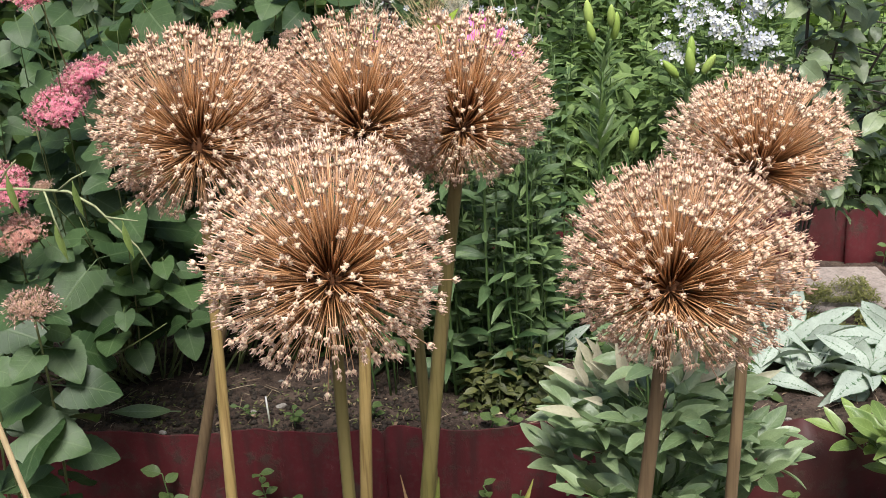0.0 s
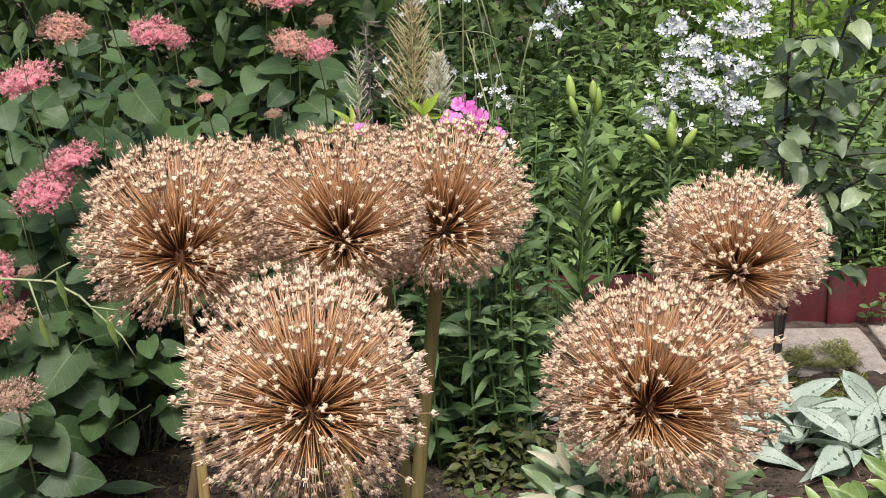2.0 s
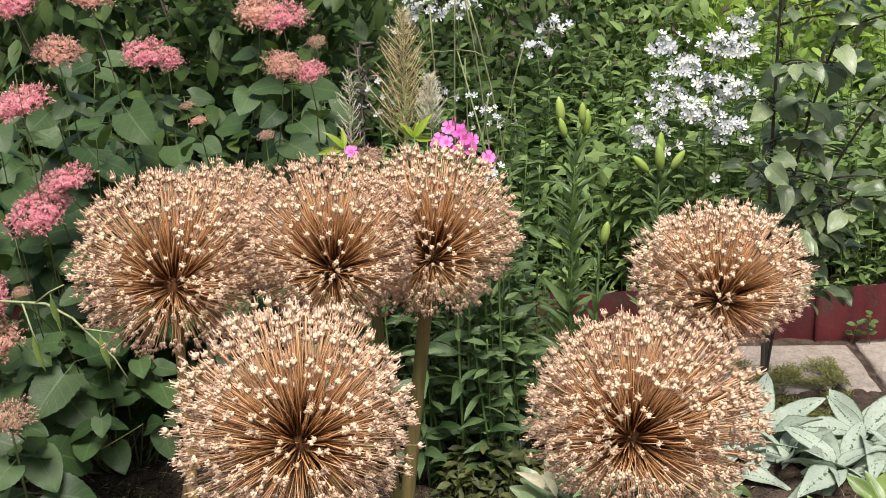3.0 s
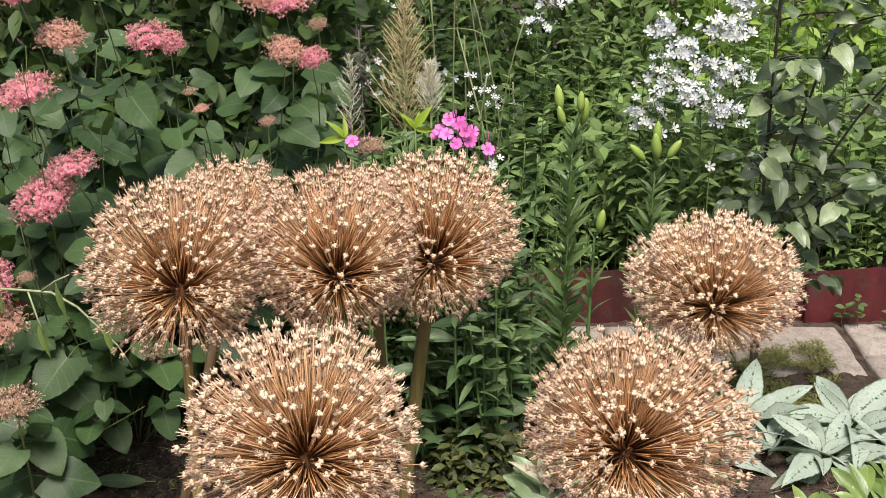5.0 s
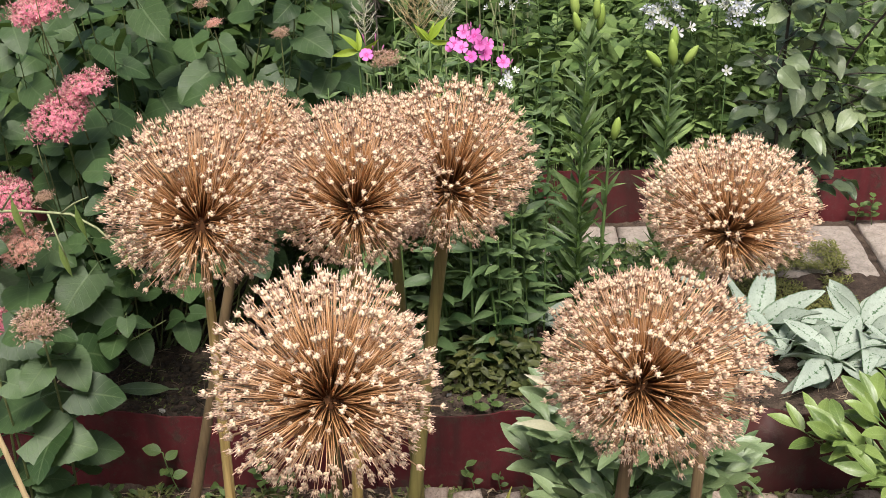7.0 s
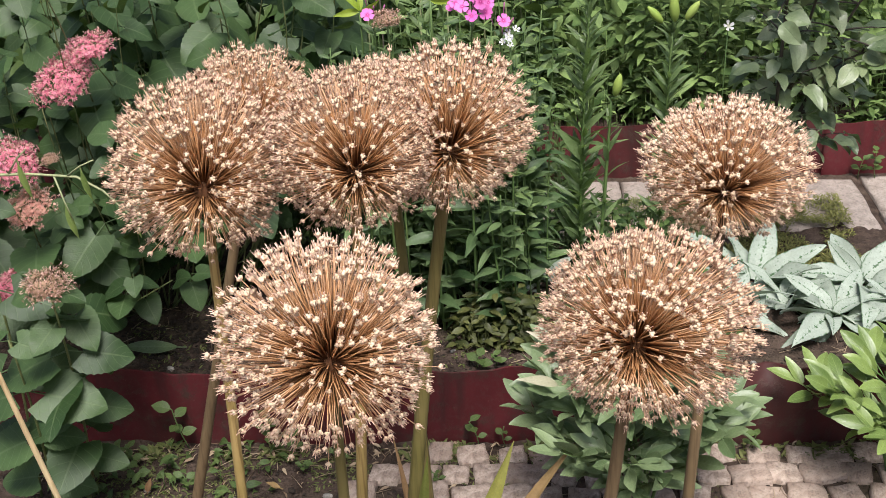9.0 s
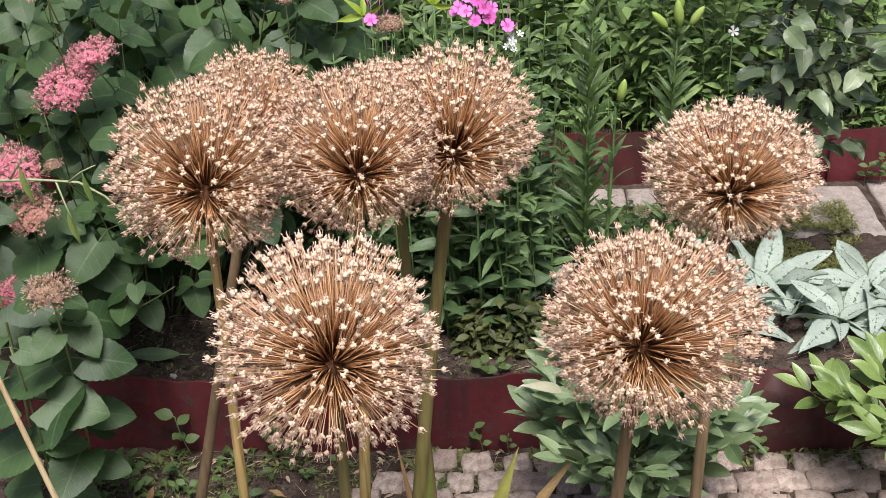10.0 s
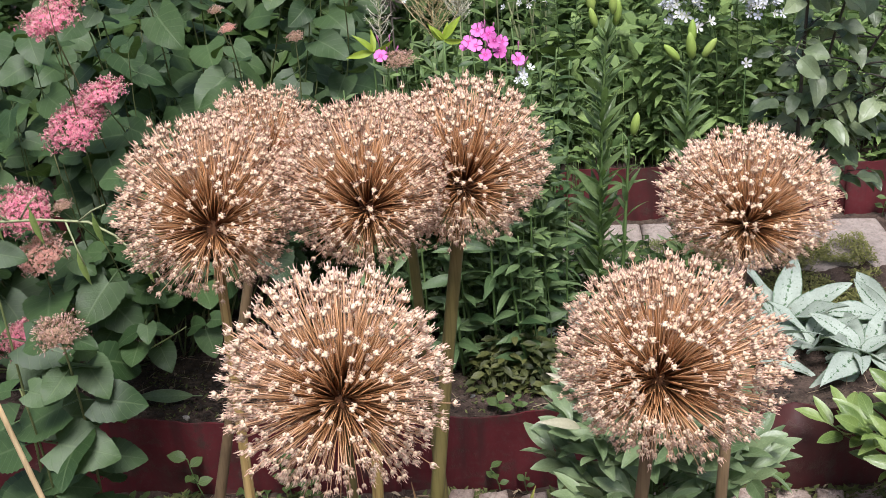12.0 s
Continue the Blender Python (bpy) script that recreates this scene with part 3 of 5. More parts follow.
# root of the head, foot, hull (sideways and upward shift, half width, half height), stalk
ALLIUMS = [
    ((-0.173, -0.609, 0.796), (-0.194, -0.609, -0.02), (-0.002, 0.030, 0.107, 0.109), M_STALK_TAN, 0.0070, (0, 0), "large dry allium seed head on a straw-coloured stalk"),
    ((0.003, -0.588, 0.803), (-0.048, -0.588, -0.02), (-0.003, 0.036, 0.101, 0.099), M_STALK_TAN, 0.0077, (0, 0), "dry allium seed head on a slim straw-coloured stalk"),
    ((0.104, -0.458, 0.773), (0.003, -0.458, -0.02), (0.0, 0.038, 0.112, 0.107), M_STALK_GREEN, 0.0100, (-0.012, 0), "dry allium seed head on a thick olive-green stalk"),
    ((0.456, -0.441, 0.702), (0.422, -0.441, -0.02), (0.001, 0.038, 0.113, 0.090), M_STALK_BROWN, 0.0085, (0, 0), "dry allium seed head on a reddish-brown stalk"),
    ((0.013, -0.904, 0.745), (0.024, -0.904, -0.02), (-0.001, 0.022, 0.110, 0.108), M_STALK_GREEN, 0.0066, (-0.01, 0), "loose dry allium seed head on a grey-green stalk"),
    ((0.315, -0.767, 0.677), (0.241, -0.767, -0.02), (0.014, 0.028, 0.120, 0.105), M_STALK_BROWN, 0.0086, (0, 0), "broad dry allium seed head on a brownish stalk"),
    ((-0.188, -0.290, 0.745), (-0.388, -0.290, -0.02), (0.0, 0.026, 0.102, 0.096), M_STALK_BROWN, 0.0085, (0, 0), "dry allium seed head on a leaning brown stalk"),
    ((0.009, -0.300, 0.735), (0.035, -0.300, -0.02), (0.0, 0.026, 0.098, 0.092), M_STALK_GREEN, 0.0085, (0, 0), "dry allium seed head on a green stalk behind others"),
]
for i, (top, foot, hull, stalk, width, bow, label) in enumerate(ALLIUMS):
    allium(top, foot, hull, stalk, width, 100 + i, label, 1330 if i == 4 else 1680, bow, 100 if i > 5 else 262, 0.93 if i == 5 else 0.915, 0.78 if i == 5 else 0.62)


# ---- hydrangea ----
HYD_LEAVES = [Geo().add(leaf_geo(0.080, 0.086, "heart", 0.10, 0.10 + 0.08 * (s % 3), 18, 0.025, 0.026, s, 0.08 * (s % 3 - 1), 0.028)).mesh("leaf", M_HYD) for s in range(6)]


LIME_TWIG = [Geo().add(leaf_geo(0.05, 0.010, "lance", 0.3, 0.2, 5, 0.02, 0.008, s)).mesh("leaf", M_PEONY_BRIGHT) for s in range(2)]


def flower_dome(radius, mat_, seed, count=760, flat=0.44):
    """A domed flower cluster of tiny starry florets on branching rays."""
    rnd = random.Random(seed)
    g = Geo()
    knots = [Vector((rnd.gauss(0, 0.45), rnd.gauss(0, 0.45), 0)) * radius for _ in range(9)]
    for i in range(count):
        z = 1 - 1.15 * (i + 0.5) / count
        an = i * 2.39996
        s = math.sqrt(max(0, 1 - z * z))
        d = Vector((s * math.cos(an), s * math.sin(an), z))
        lump = 1 + 0.62 * noise.noise(d * 2.5 + Vector((seed, 0, 0)))
        p = Vector((d.x, d.y, d.z * flat)) * radius * lump * rnd.uniform(0.70, 1.08)
        r = rnd.uniform(0.0018, 0.0040)
        m = aim_z(p, d + rand_dir(rnd) * 0.5, rnd.uniform(0, 6), r)
        v, f = [(0, 0, 0)], []
        for k in range(5):
            a0 = k * 1.2566
            b = len(v)
            v += [(math.cos(a0 - 0.42) * 0.7, math.sin(a0 - 0.42) * 0.7, 0.28), (math.cos(a0) * 1.15, math.sin(a0) * 1.15, 0.2), (math.cos(a0 + 0.42) * 0.7, math.sin(a0 + 0.42) * 0.7, 0.28)]
            f.append((0, b, b + 1, b + 2))
        g.add((v, f, None), m)
        for _ in range(2 if i % 3 == 0 else 0):
            tip = p + (d + rand_dir(rnd) * 0.6).normalized() * 0.007
            g.add(tube_geo([tuple(p), tuple(tip)], [0.0003, 0.0005], 3), mi=2)
        if i % 9 == 0:
            g.add(tube_geo([(0, 0, -0.35 * radius), tuple(p)], [0.0009, 0.0006], 3), mi=1)
    return g.mesh("flower_head", mat_, M_HYD_STEM, M_STAMEN)


DOMES = {}
for nm, mt in (("pink", M_PINK), ("salmon", M_SALMON), ("tan", M_TAN)):
    DOMES[nm] = [flower_dome(0.045, mt, 3 + s) for s in range(2)]

# flower clusters: place, size, colour
HYD_FLOWERS = [
    ((-0.552, -0.055, 0.915), 1.15, "pink"), ((-0.560, 0.150, 0.968), 0.95, "salmon"), ((-0.463, 0.330, 0.935), 1.05, "pink"), ((-0.425, 0.335, 0.925), 0.75, "pink"),
    ((-0.280, 0.500, 0.985), 1.2, "salmon"), ((-0.235, 0.495, 0.975), 1.2, "pink"), ((-0.213, 0.350, 0.905), 0.85, "salmon"), ((-0.165, 0.350, 0.890), 0.75, "pink"),
    ((-0.545, -0.050, 0.742), 1.25, "pink"), ((-0.505, -0.030, 0.785), 1.0, "pink"), ((-0.604, 0.100, 1.053), 0.9, "pink"), ((-0.507, 0.200, 1.050), 0.9, "salmon"),
    ((-0.618, -0.150, 0.640), 1.1, "pink"), ((-0.605, -0.150, 0.560), 1.0, "salmon"), ((-0.695, -0.100, 0.383), 1.0, "pink"), ((-0.530, -0.310, 0.505), 0.92, "tan"),
    ((-0.316, 0.100, 0.851), 0.35, "salmon"), ((-0.575, -0.100, 0.624), 0.4, "tan"), ((-0.236, 0.250, 0.793), 0.35, "tan"), ((-0.187, 0.600, 0.914), 0.5, "tan"), ((-0.36, 0.2, 0.86), 0.3, "tan"),
]


def hydrangea():
    rnd = random.Random(11)
    base = Vector((-0.72, 0.30, 0.11))
    h = thing("hydrangea_bush", base, "leafy hydrangea bush with fading pink flower clusters behind the edging", "shrub")
    tips = [(Vector(p) - Vector((0, 0, 0.012)), True) for p, _, _ in HYD_FLOWERS]
    for _ in range(84):
        x, y = rnd.uniform(-1.1, -0.2), rnd.uniform(-0.22, 0.75)
        top = 0.98 if x < -0.3 else 0.86
        z = rnd.uniform(0.28, top)
        if x > -0.42 and y < 0.12 + (z < 0.5) * 0.15:
            continue
        tips.append((Vector((x, y, z)), False))
    for p, bloom in tips:
        root = Vector((p.x * 0.55 + base.x * 0.45 + rnd.uniform(-0.06, 0.06), max(0.30, p.y * 0.6 + base.y * 0.4 + rnd.uniform(-0.06, 0.06)), 0.10))
        mid = Vector((p.x + rnd.uniform(-0.08, 0.08), p.y + (rnd.uniform(0.10, 0.24) if bloom else rnd.uniform(0.0, 0.09)), root.z + rnd.uniform(0.5, 0.7) * (p.z - root.z)))
        pts = bezier(root, mid, p, 10)
        cane = put("cane", Geo().add(tube_geo(pts, [0.0030 - 0.0018 * (i / 10) ** 0.6 if bloom else 0.0026 - 0.0019 * (i / 10) ** 0.5 for i in range(11)], 5)).mesh("cane", M_HYD_STEM), h)
        side = rnd.uniform(0, 3.14)
        for i in range(3, 11):
            if i == 10 and bloom:
                continue
            q, d = pts[i], (pts[min(i + 1, 10)] - pts[i - 1]).normalized()
            side += 1.57 + rnd.uniform(-0.3, 0.3)
            for k in (0, math.pi):
                if rnd.random() < (0.12 if i > 6 else 0.35):
                    continue
                a = side + k
                out = Vector((math.cos(a), math.sin(a), rnd.uniform(-0.55, 0.15)))
                up = Vector((rnd.uniform(-0.5, 0.5), -0.65 + rnd.uniform(-0.5, 0.5), 1.0))
                sc = rnd.uniform(0.7, 1.12) * (0.62 if i >= 9 else 1.0)
                spot = q + out * 0.03
                if spot.z < 0.215 + 0.35 * max(0, spot.x + 0.62) - 0.25 * max(0, spot.y - 0.2) or (spot.x > -0.40 and spot.y < 0.06) or (spot.y < 0.22 and spot.z < 0.36 and spot.x > -0.66):
                    continue
                if spot.y < 0.02 and -0.72 < spot.x < -0.38 and (abs(spot.z - 0.60 - 1.1 * min(0, -0.50 - spot.x)) < 0.05 or abs(spot.z - 0.33) < 0.05):
                    continue
                if any((spot.x - p0[0]) ** 2 + ((spot.y - p0[1] + 0.05) / 2.2) ** 2 + (spot.z - p0[2]) ** 2 < (0.03 + 0.042 * s0) ** 2 for p0, s0, _ in HYD_FLOWERS):
                    continue
                put("leaf", rnd.choice(HYD_LEAVES), cane, aim(q, out + Vector((0, 0, -0.15)), up, sc, rnd.uniform(-0.3, 0.3)))
    for p, s, c in HYD_FLOWERS:
        up = Vector((rnd.uniform(-0.25, 0.25), -0.35 + rnd.uniform(-0.2, 0.2), 1))
        put("flower_head", rnd.choice(DOMES[c]), h, aim_z(p, up, rnd.uniform(0, 6), s * 0.86), {"pink": "deep pink flower cluster", "salmon": "faded salmon flower cluster", "tan": "withered brown flower cluster"}[c])
    # the low front shoot that leans over the edging
    for tip, root in (((-0.528, -0.31, 0.50), (-0.60, -0.16, -0.02)), ((-0.60, -0.33, 0.42), (-0.66, -0.2, -0.02)), ((-0.66, -0.22, 0.60), (-0.70, -0.16, -0.02))):
        pts = bezier(root, Vector(root).lerp(Vector(tip), 0.5) + Vector((0.03, -0.02, 0)), tip, 8)
        cane = put("cane", Geo().add(tube_geo(pts, [0.003 - 0.0012 * i / 8 for i in range(9)], 6)).mesh("cane", M_HYD_STEM), h)
        for i in range(2, 9, 1 if tip[0] > -0.55 else 2):
            side = i * 1.57 + rnd.uniform(-0.3, 0.3)
            for k in (0, math.pi):
                out = Vector((math.cos(side + k), math.sin(side + k) * 0.8, rnd.uniform(-0.1, 0.15)))
                put("leaf", rnd.choice(HYD_LEAVES), cane, aim(pts[i], out + Vector((0, 0, -0.3)), (rnd.uniform(-0.4, 0.4), -0.75 + rnd.uniform(-0.4, 0.4), 1.0), (1.15 if i < 7 else 0.65) * (0.7 if out.x > 0 and pts[i].z < 0.25 else 1.0) * rnd.uniform(0.85, 1.1), rnd.uniform(-0.25, 0.25)))
    # a pale twig that reaches out and bends down
    pts = [(-0.680, -0.232, 0.652), (-0.635, -0.236, 0.657), (-0.553, -0.236, 0.658), (-0.480, -0.236, 0.652), (-0.443, -0.236, 0.628), (-0.417, -0.236, 0.597), (-0.389, -0.236, 0.565), (-0.371, -0.236, 0.528)]
    put("cane", Geo().add(tube_geo(pts, [0.0026, 0.0025, 0.0024, 0.0022, 0.0019, 0.0017, 0.0014, 0.001], 6)).mesh("cane", M_LIME_STEM), h)
    for x, z, dx, dz in ((-0.60, 0.657, -0.05, 0.035), (-0.585, 0.658, 0.04, 0.045), (-0.515, 0.655, 0.02, -0.07), (-0.495, 0.653, 0.05, 0.03), (-0.43, 0.612, 0.05, -0.005)):
        put("cane", Geo().add(tube_geo([(x, -0.236, z), (x + dx * 0.5, -0.24, z + dz * 0.6), (x + dx, -0.245, z + dz)], [0.0017, 0.0014, 0.0009], 5)).mesh("cane", M_LIME_STEM), h)
        put("leaf", rnd.choice(LIME_TWIG), h, aim((x + dx * 0.5, -0.24, z + dz * 0.6), (0.15, -0.1, -1), (0, -1, 0.2), rnd.uniform(0.8, 1.2)))
    put("cane", Geo().add(tube_geo(bezier((-0.66, -0.02, 0.25), (-0.54, -0.06, 0.30), (-0.42, -0.06, 0.375), 8), [0.0026 - 0.0002 * i for i in range(9)], 6)).mesh("cane", M_HYD_STEM), h)
    for x, z, d in ((-0.44, 0.338, (0.6, -0.5, 0.5)), (-0.405, 0.355, (1, -0.3, 0.2)), (-0.50, 0.318, (0.4, -0.6, -0.4)), (-0.41, 0.355, (0.3, -0.4, -0.8))):
        put("leaf", rnd.choice(HYD_LEAVES), h, aim((x, 0.0, z), d, (0.1, -0.8, 1.0), rnd.uniform(0.4, 0.7), rnd.uniform(-0.3, 0.3)))


hydrangea()


# ---- stem plants of the bed ----
def flower5(r, mat_, seed, cup=0.2, wide=1.0):
    """A flat flower of five separate rounded petals with a short tube."""
    g = Geo()
    for k in range(5):
        a = k * 1.2566 + 0.1 * math.sin(seed + k)
        v, uv = [], []
        for s, w in ((0.08, 0.08), (0.45, 0.27 * wide), (0.8, 0.42 * wide), (1.0, 0.2 * wide)):
            for u in (-1, 0, 1):
                v.append((u * w * r, s * r * (1 - 0.06 * (u == 0 and s == 1.0)), cup * r * s * s + 0.05 * r * abs(u)))
                uv.append((0.5 + u / 2, s))
        f = [(i * 3 + j, i * 3 + j + 1, i * 3 + j + 4, i * 3 + j + 3) for i in range(3) for j in range(2)]
        g.add((v, f, uv), Matrix.Rotation(a, 4, "Z"))
    g.add(tube_geo([(0, 0, -1.4 * r), (0, 0, 0.02 * r)], [0.06 * r, 0.11 * r], 5))
    return g.mesh("flower", mat_)


def stalk_plant(name, label, category, group, foot, tip, leaf_meshes, stem_mat, leaves, leaf_size, rnd, start=0.15, pitch=0.35, bend=0.03, stem_r=0.0028, pairs=True, kind_leaf="leaf", joined=None):
    """An upright stem with leaves set along it, in crossed pairs or in a spiral."""
    foot, tip = Vector(foot), Vector(tip)
    t = thing(name, foot, label, category, group)
    mid = foot.lerp(tip, 0.5) + Vector((rnd.uniform(-bend, bend), rnd.uniform(-bend, bend), 0))
    n = 12
    pts = bezier(foot, mid, tip, n)
    put("stem", Geo().add(tube_geo(pts, [stem_r * (1.2 - 0.6 * i / n) for i in range(n + 1)], 5)).mesh("stem", stem_mat), t)
    ang = rnd.uniform(0, 6)
    mass = Geo() if joined else None
    for k in range(leaves):
        s = start + (1 - start) * (k + 0.5) / leaves
        q = foot * (1 - s) ** 2 + mid * 2 * s * (1 - s) + tip * s * s
        ang += 1.57 if pairs else 2.4
        for side in ((0, math.pi) if pairs else (0,)):
            a = ang + side + rnd.uniform(-0.3, 0.3)
            lift = pitch + rnd.uniform(-0.55, 0.45) + 0.5 * max(0, s - 0.75)
            out = Vector((math.cos(a), math.sin(a), lift))
            sc = leaf_size * rnd.triangular(0.4, 1.3, 1.0) * (1 - 0.45 * max(0, s - 0.7) / 0.3)
            m = aim(q, out, (rnd.uniform(-0.5, 0.5), rnd.uniform(-0.9, 0.2), 1), sc, rnd.uniform(-0.6, 0.6))
            if joined:
                mass.add(rnd.choice(leaf_meshes), m)
            else:
                put(kind_leaf, rnd.choice(leaf_meshes), t, m)
    if joined:
        put("leaf_mass", mass.mesh("leaf_mass", joined), t, kind="stuff")
    return t


PHLOX_LEAVES = [Geo().add(leaf_geo(0.070, 0.021, "lance", 0.25, 0.05 + 0.13 * s, 5, 0.06, 0, s, 0.2 * (s - 1.5))).mesh("leaf", M_PHLOX) for s in range(4)]
LILY_LEAVES = [Geo().add(leaf_geo(0.076, 0.0145, "lance", 0.35, 0.05 + 0.10 * s, 5, 0.0, 0, s)).mesh("leaf", M_LILY) for s in range(4)]
LIME_LEAVES = [Geo().add(leaf_geo(0.048, 0.014, "lance", 0.5, 0.25 + 0.3 * s, 5, 0.02, 0, s)).mesh("leaf", M_LIME) for s in range(2)]
PHLOX_FLOWER = [flower5(0.0130, M_PHLOXPINK, s, 0.12, 1.12) for s in range(2)]
WHITE_FLOWER = [flower5(0.0120, M_WHITE, s, 0.32, 0.76) for s in range(2)]


def phloxes():
    rnd = random.Random(21)
    # green, not yet flowering clump in the middle of the bed
    for _ in range(40):
        x, y = rnd.uniform(-0.12, 0.25), rnd.uniform(0.17, 0.62)
        z = rnd.uniform(0.42, 0.66) - 0.25 * max(0, x - 0.2)
        stalk_plant("phlox", "leafy dark green phlox stem not yet in flower", "plant", "phlox clump", (x, y, ground_z(x, y) - 0.005), (x + rnd.uniform(-0.05, 0.05), y - rnd.uniform(0, 0.08), z), PHLOX_LEAVES, M_STEM, 12, 1.0, rnd, start=0.03, bend=0.03)
    for _ in range(22):
        x, y = rnd.uniform(-0.14, 0.24), rnd.uniform(0.18, 0.42)
        stalk_plant("phlox", "leafy dark green phlox stem not yet in flower", "plant", "phlox clump", (x, y, ground_z(x, y) - 0.005), (x + rnd.uniform(-0.03, 0.03), y - rnd.uniform(0, 0.05), rnd.uniform(0.68, 0.775)), [leaf_geo(0.058, 0.017, "lance", 0.25, 0.1 + 0.13 * q, 4, 0.06, 0, q) for q in range(4)], M_STEM, 14, 0.9, rnd, start=0.12, bend=0.03, stem_r=0.002, joined=M_PHLOX_MASS)
    # pink ones
    for foot, tip, flowers in (((0.10, 0.20), (0.112, 0.130, 0.79), ((0.085, 0.125, 0.80), (0.112, 0.10, 0.785), (0.128, 0.105, 0.807), (0.10, 0.13, 0.82), (0.14, 0.125, 0.80), (0.078, 0.13, 0.795), (0.097, 0.105, 0.80), (0.118, 0.12, 0.815), (0.135, 0.11, 0.788))), ((0.14, 0.24), (0.160, 0.14, 0.755), ((0.165, 0.125, 0.768),)), ((-0.05, 0.22), (-0.058, 0.14, 0.775), ((-0.066, 0.12, 0.786),))):
        t = stalk_plant("pink_phlox", "phlox stem with open magenta-pink flowers", "flower", "pink phlox", (*foot, 0.11), tip, PHLOX_LEAVES, M_STEM, 9, 0.95, rnd, start=0.3)
        for p in flowers:
            put("flower", rnd.choice(PHLOX_FLOWER), t, aim_z(p, (rnd.uniform(-0.8, 0.8), -1.0, rnd.uniform(0.2, 1.3)), rnd.uniform(0, 6), rnd.uniform(0.85, 1.1)), "magenta-pink five-petalled flower")
        for _ in range(14 if len(flowers) > 2 else 4):
            p = Vector(tip) + rand_dir(rnd) * 0.022 + Vector((0, 0, 0.012))
            put("bud", BUDS_SMALL, t, aim_z(p, p - Vector(tip) + Vector((0, 0, 0.03)), 0, 1.0), "narrow purple flower bud")
    for p, ways in (((0.040, 0.15, 0.80), ((-0.9, -0.2, 0.7), (-0.45, -0.4, 1), (0.75, 0.1, 1.1), (0.3, 0.4, 1), (1.0, -0.3, -0.1))), ((-0.083, 0.15, 0.785), ((-0.5, -0.3, 1), (0.15, 0.2, 1), (-1, -0.2, -0.1), (0.7, -0.6, 0.2)))):
        t = thing("young_shoot", (p[0], 0.2, 0.11), "fresh lime-green shoot tip of a phlox", "plant", "lime shoots")
        put("stem", Geo().add(tube_geo(bezier((p[0], 0.2, 0.11), (p[0], 0.17, 0.5), p, 8), 0.002, 5)).mesh("stem", M_STEM), t)
        for w in ways:
            put("leaf", rnd.choice(LIME_LEAVES), t, aim(p, w, (0.2, -1, 0.2), rnd.uniform(0.6, 1.05), rnd.uniform(-0.9, 0.9)))


BUDS_SMALL = Geo().add(tube_geo([(0, 0, -0.012), (0, 0, 0.004), (0, 0, 0.009), (0, 0, 0.012)], [0.0007, 0.001, 0.0018, 0.0006], 5)).mesh("bud", petal_mat("purple_bud", (0.30, 0.08, 0.2), (0.45, 0.16, 0.32)))
phloxes()


def bud_geo(length, r):
    pts = [(0, 0, length * s) for s in (0, 0.12, 0.35, 0.62, 0.86, 1.0)]
    return Geo().add(tube_geo(pts, [0.25 * r, 0.7 * r, r, 0.95 * r, 0.6 * r, 0.15 * r], 8)).mesh("bud", M_BUD)


LILY_BUD = [bud_geo(0.054, 0.0100), bud_geo(0.046, 0.0088)]


def lily(foot, tip, buds, leaves, seed, size=1.0):
    rnd = random.Random(seed)
    t = stalk_plant("lily", "tall green lily stem with closed buds", "flower", "lilies", foot, tip, LILY_LEAVES, M_STEM, leaves, size, rnd, start=0.12, pitch=1.35, bend=0.01, stem_r=0.0045, pairs=False)
    for p, way in buds:
        p = Vector(p)
        q = Vector(tip).lerp(p, 0.45) - Vector((0, 0, 0.004))
        stalk = put("bud_stalk", Geo().add(tube_geo([tip, q, p], [0.0036, 0.003, 0.0026], 6)).mesh("bud_stalk", M_STEM), t)
        put("bud", rnd.choice(LILY_BUD), stalk, aim_z(p, way, rnd.uniform(0, 3), rnd.uniform(0.92, 1.08)), "plump yellow-green closed bud")
    return t


lily((0.312, 0.46, 0.08), (0.330, 0.49, 0.695), (((0.311, 0.48, 0.722), (-0.25, -0.1, 1)), ((0.349, 0.48, 0.725), (0.12, -0.1, 1)), ((0.343, 0.46, 0.752), (0.02, -0.1, 1)), ((0.305, 0.50, 0.748), (-0.1, 0, 1))), 118, 31, 1.1)
lily((0.49, 0.52, 0.06), (0.497, 0.50, 0.625), (((0.475, 0.49, 0.645), (-0.8, -0.1, 0.9)), ((0.498, 0.48, 0.65), (-0.1, -0.1, 1)), ((0.52, 0.49, 0.65), (0.6, -0.1, 0.9)), ((0.50, 0.51, 0.67), (0.05, 0.1, 1))), 96, 32, 0.95)
lily((0.35, 0.44, 0.08), (0.372, 0.43, 0.51), (((0.378, 0.42, 0.518), (0.2, -0.1, 1)),), 20, 33, 0.72)


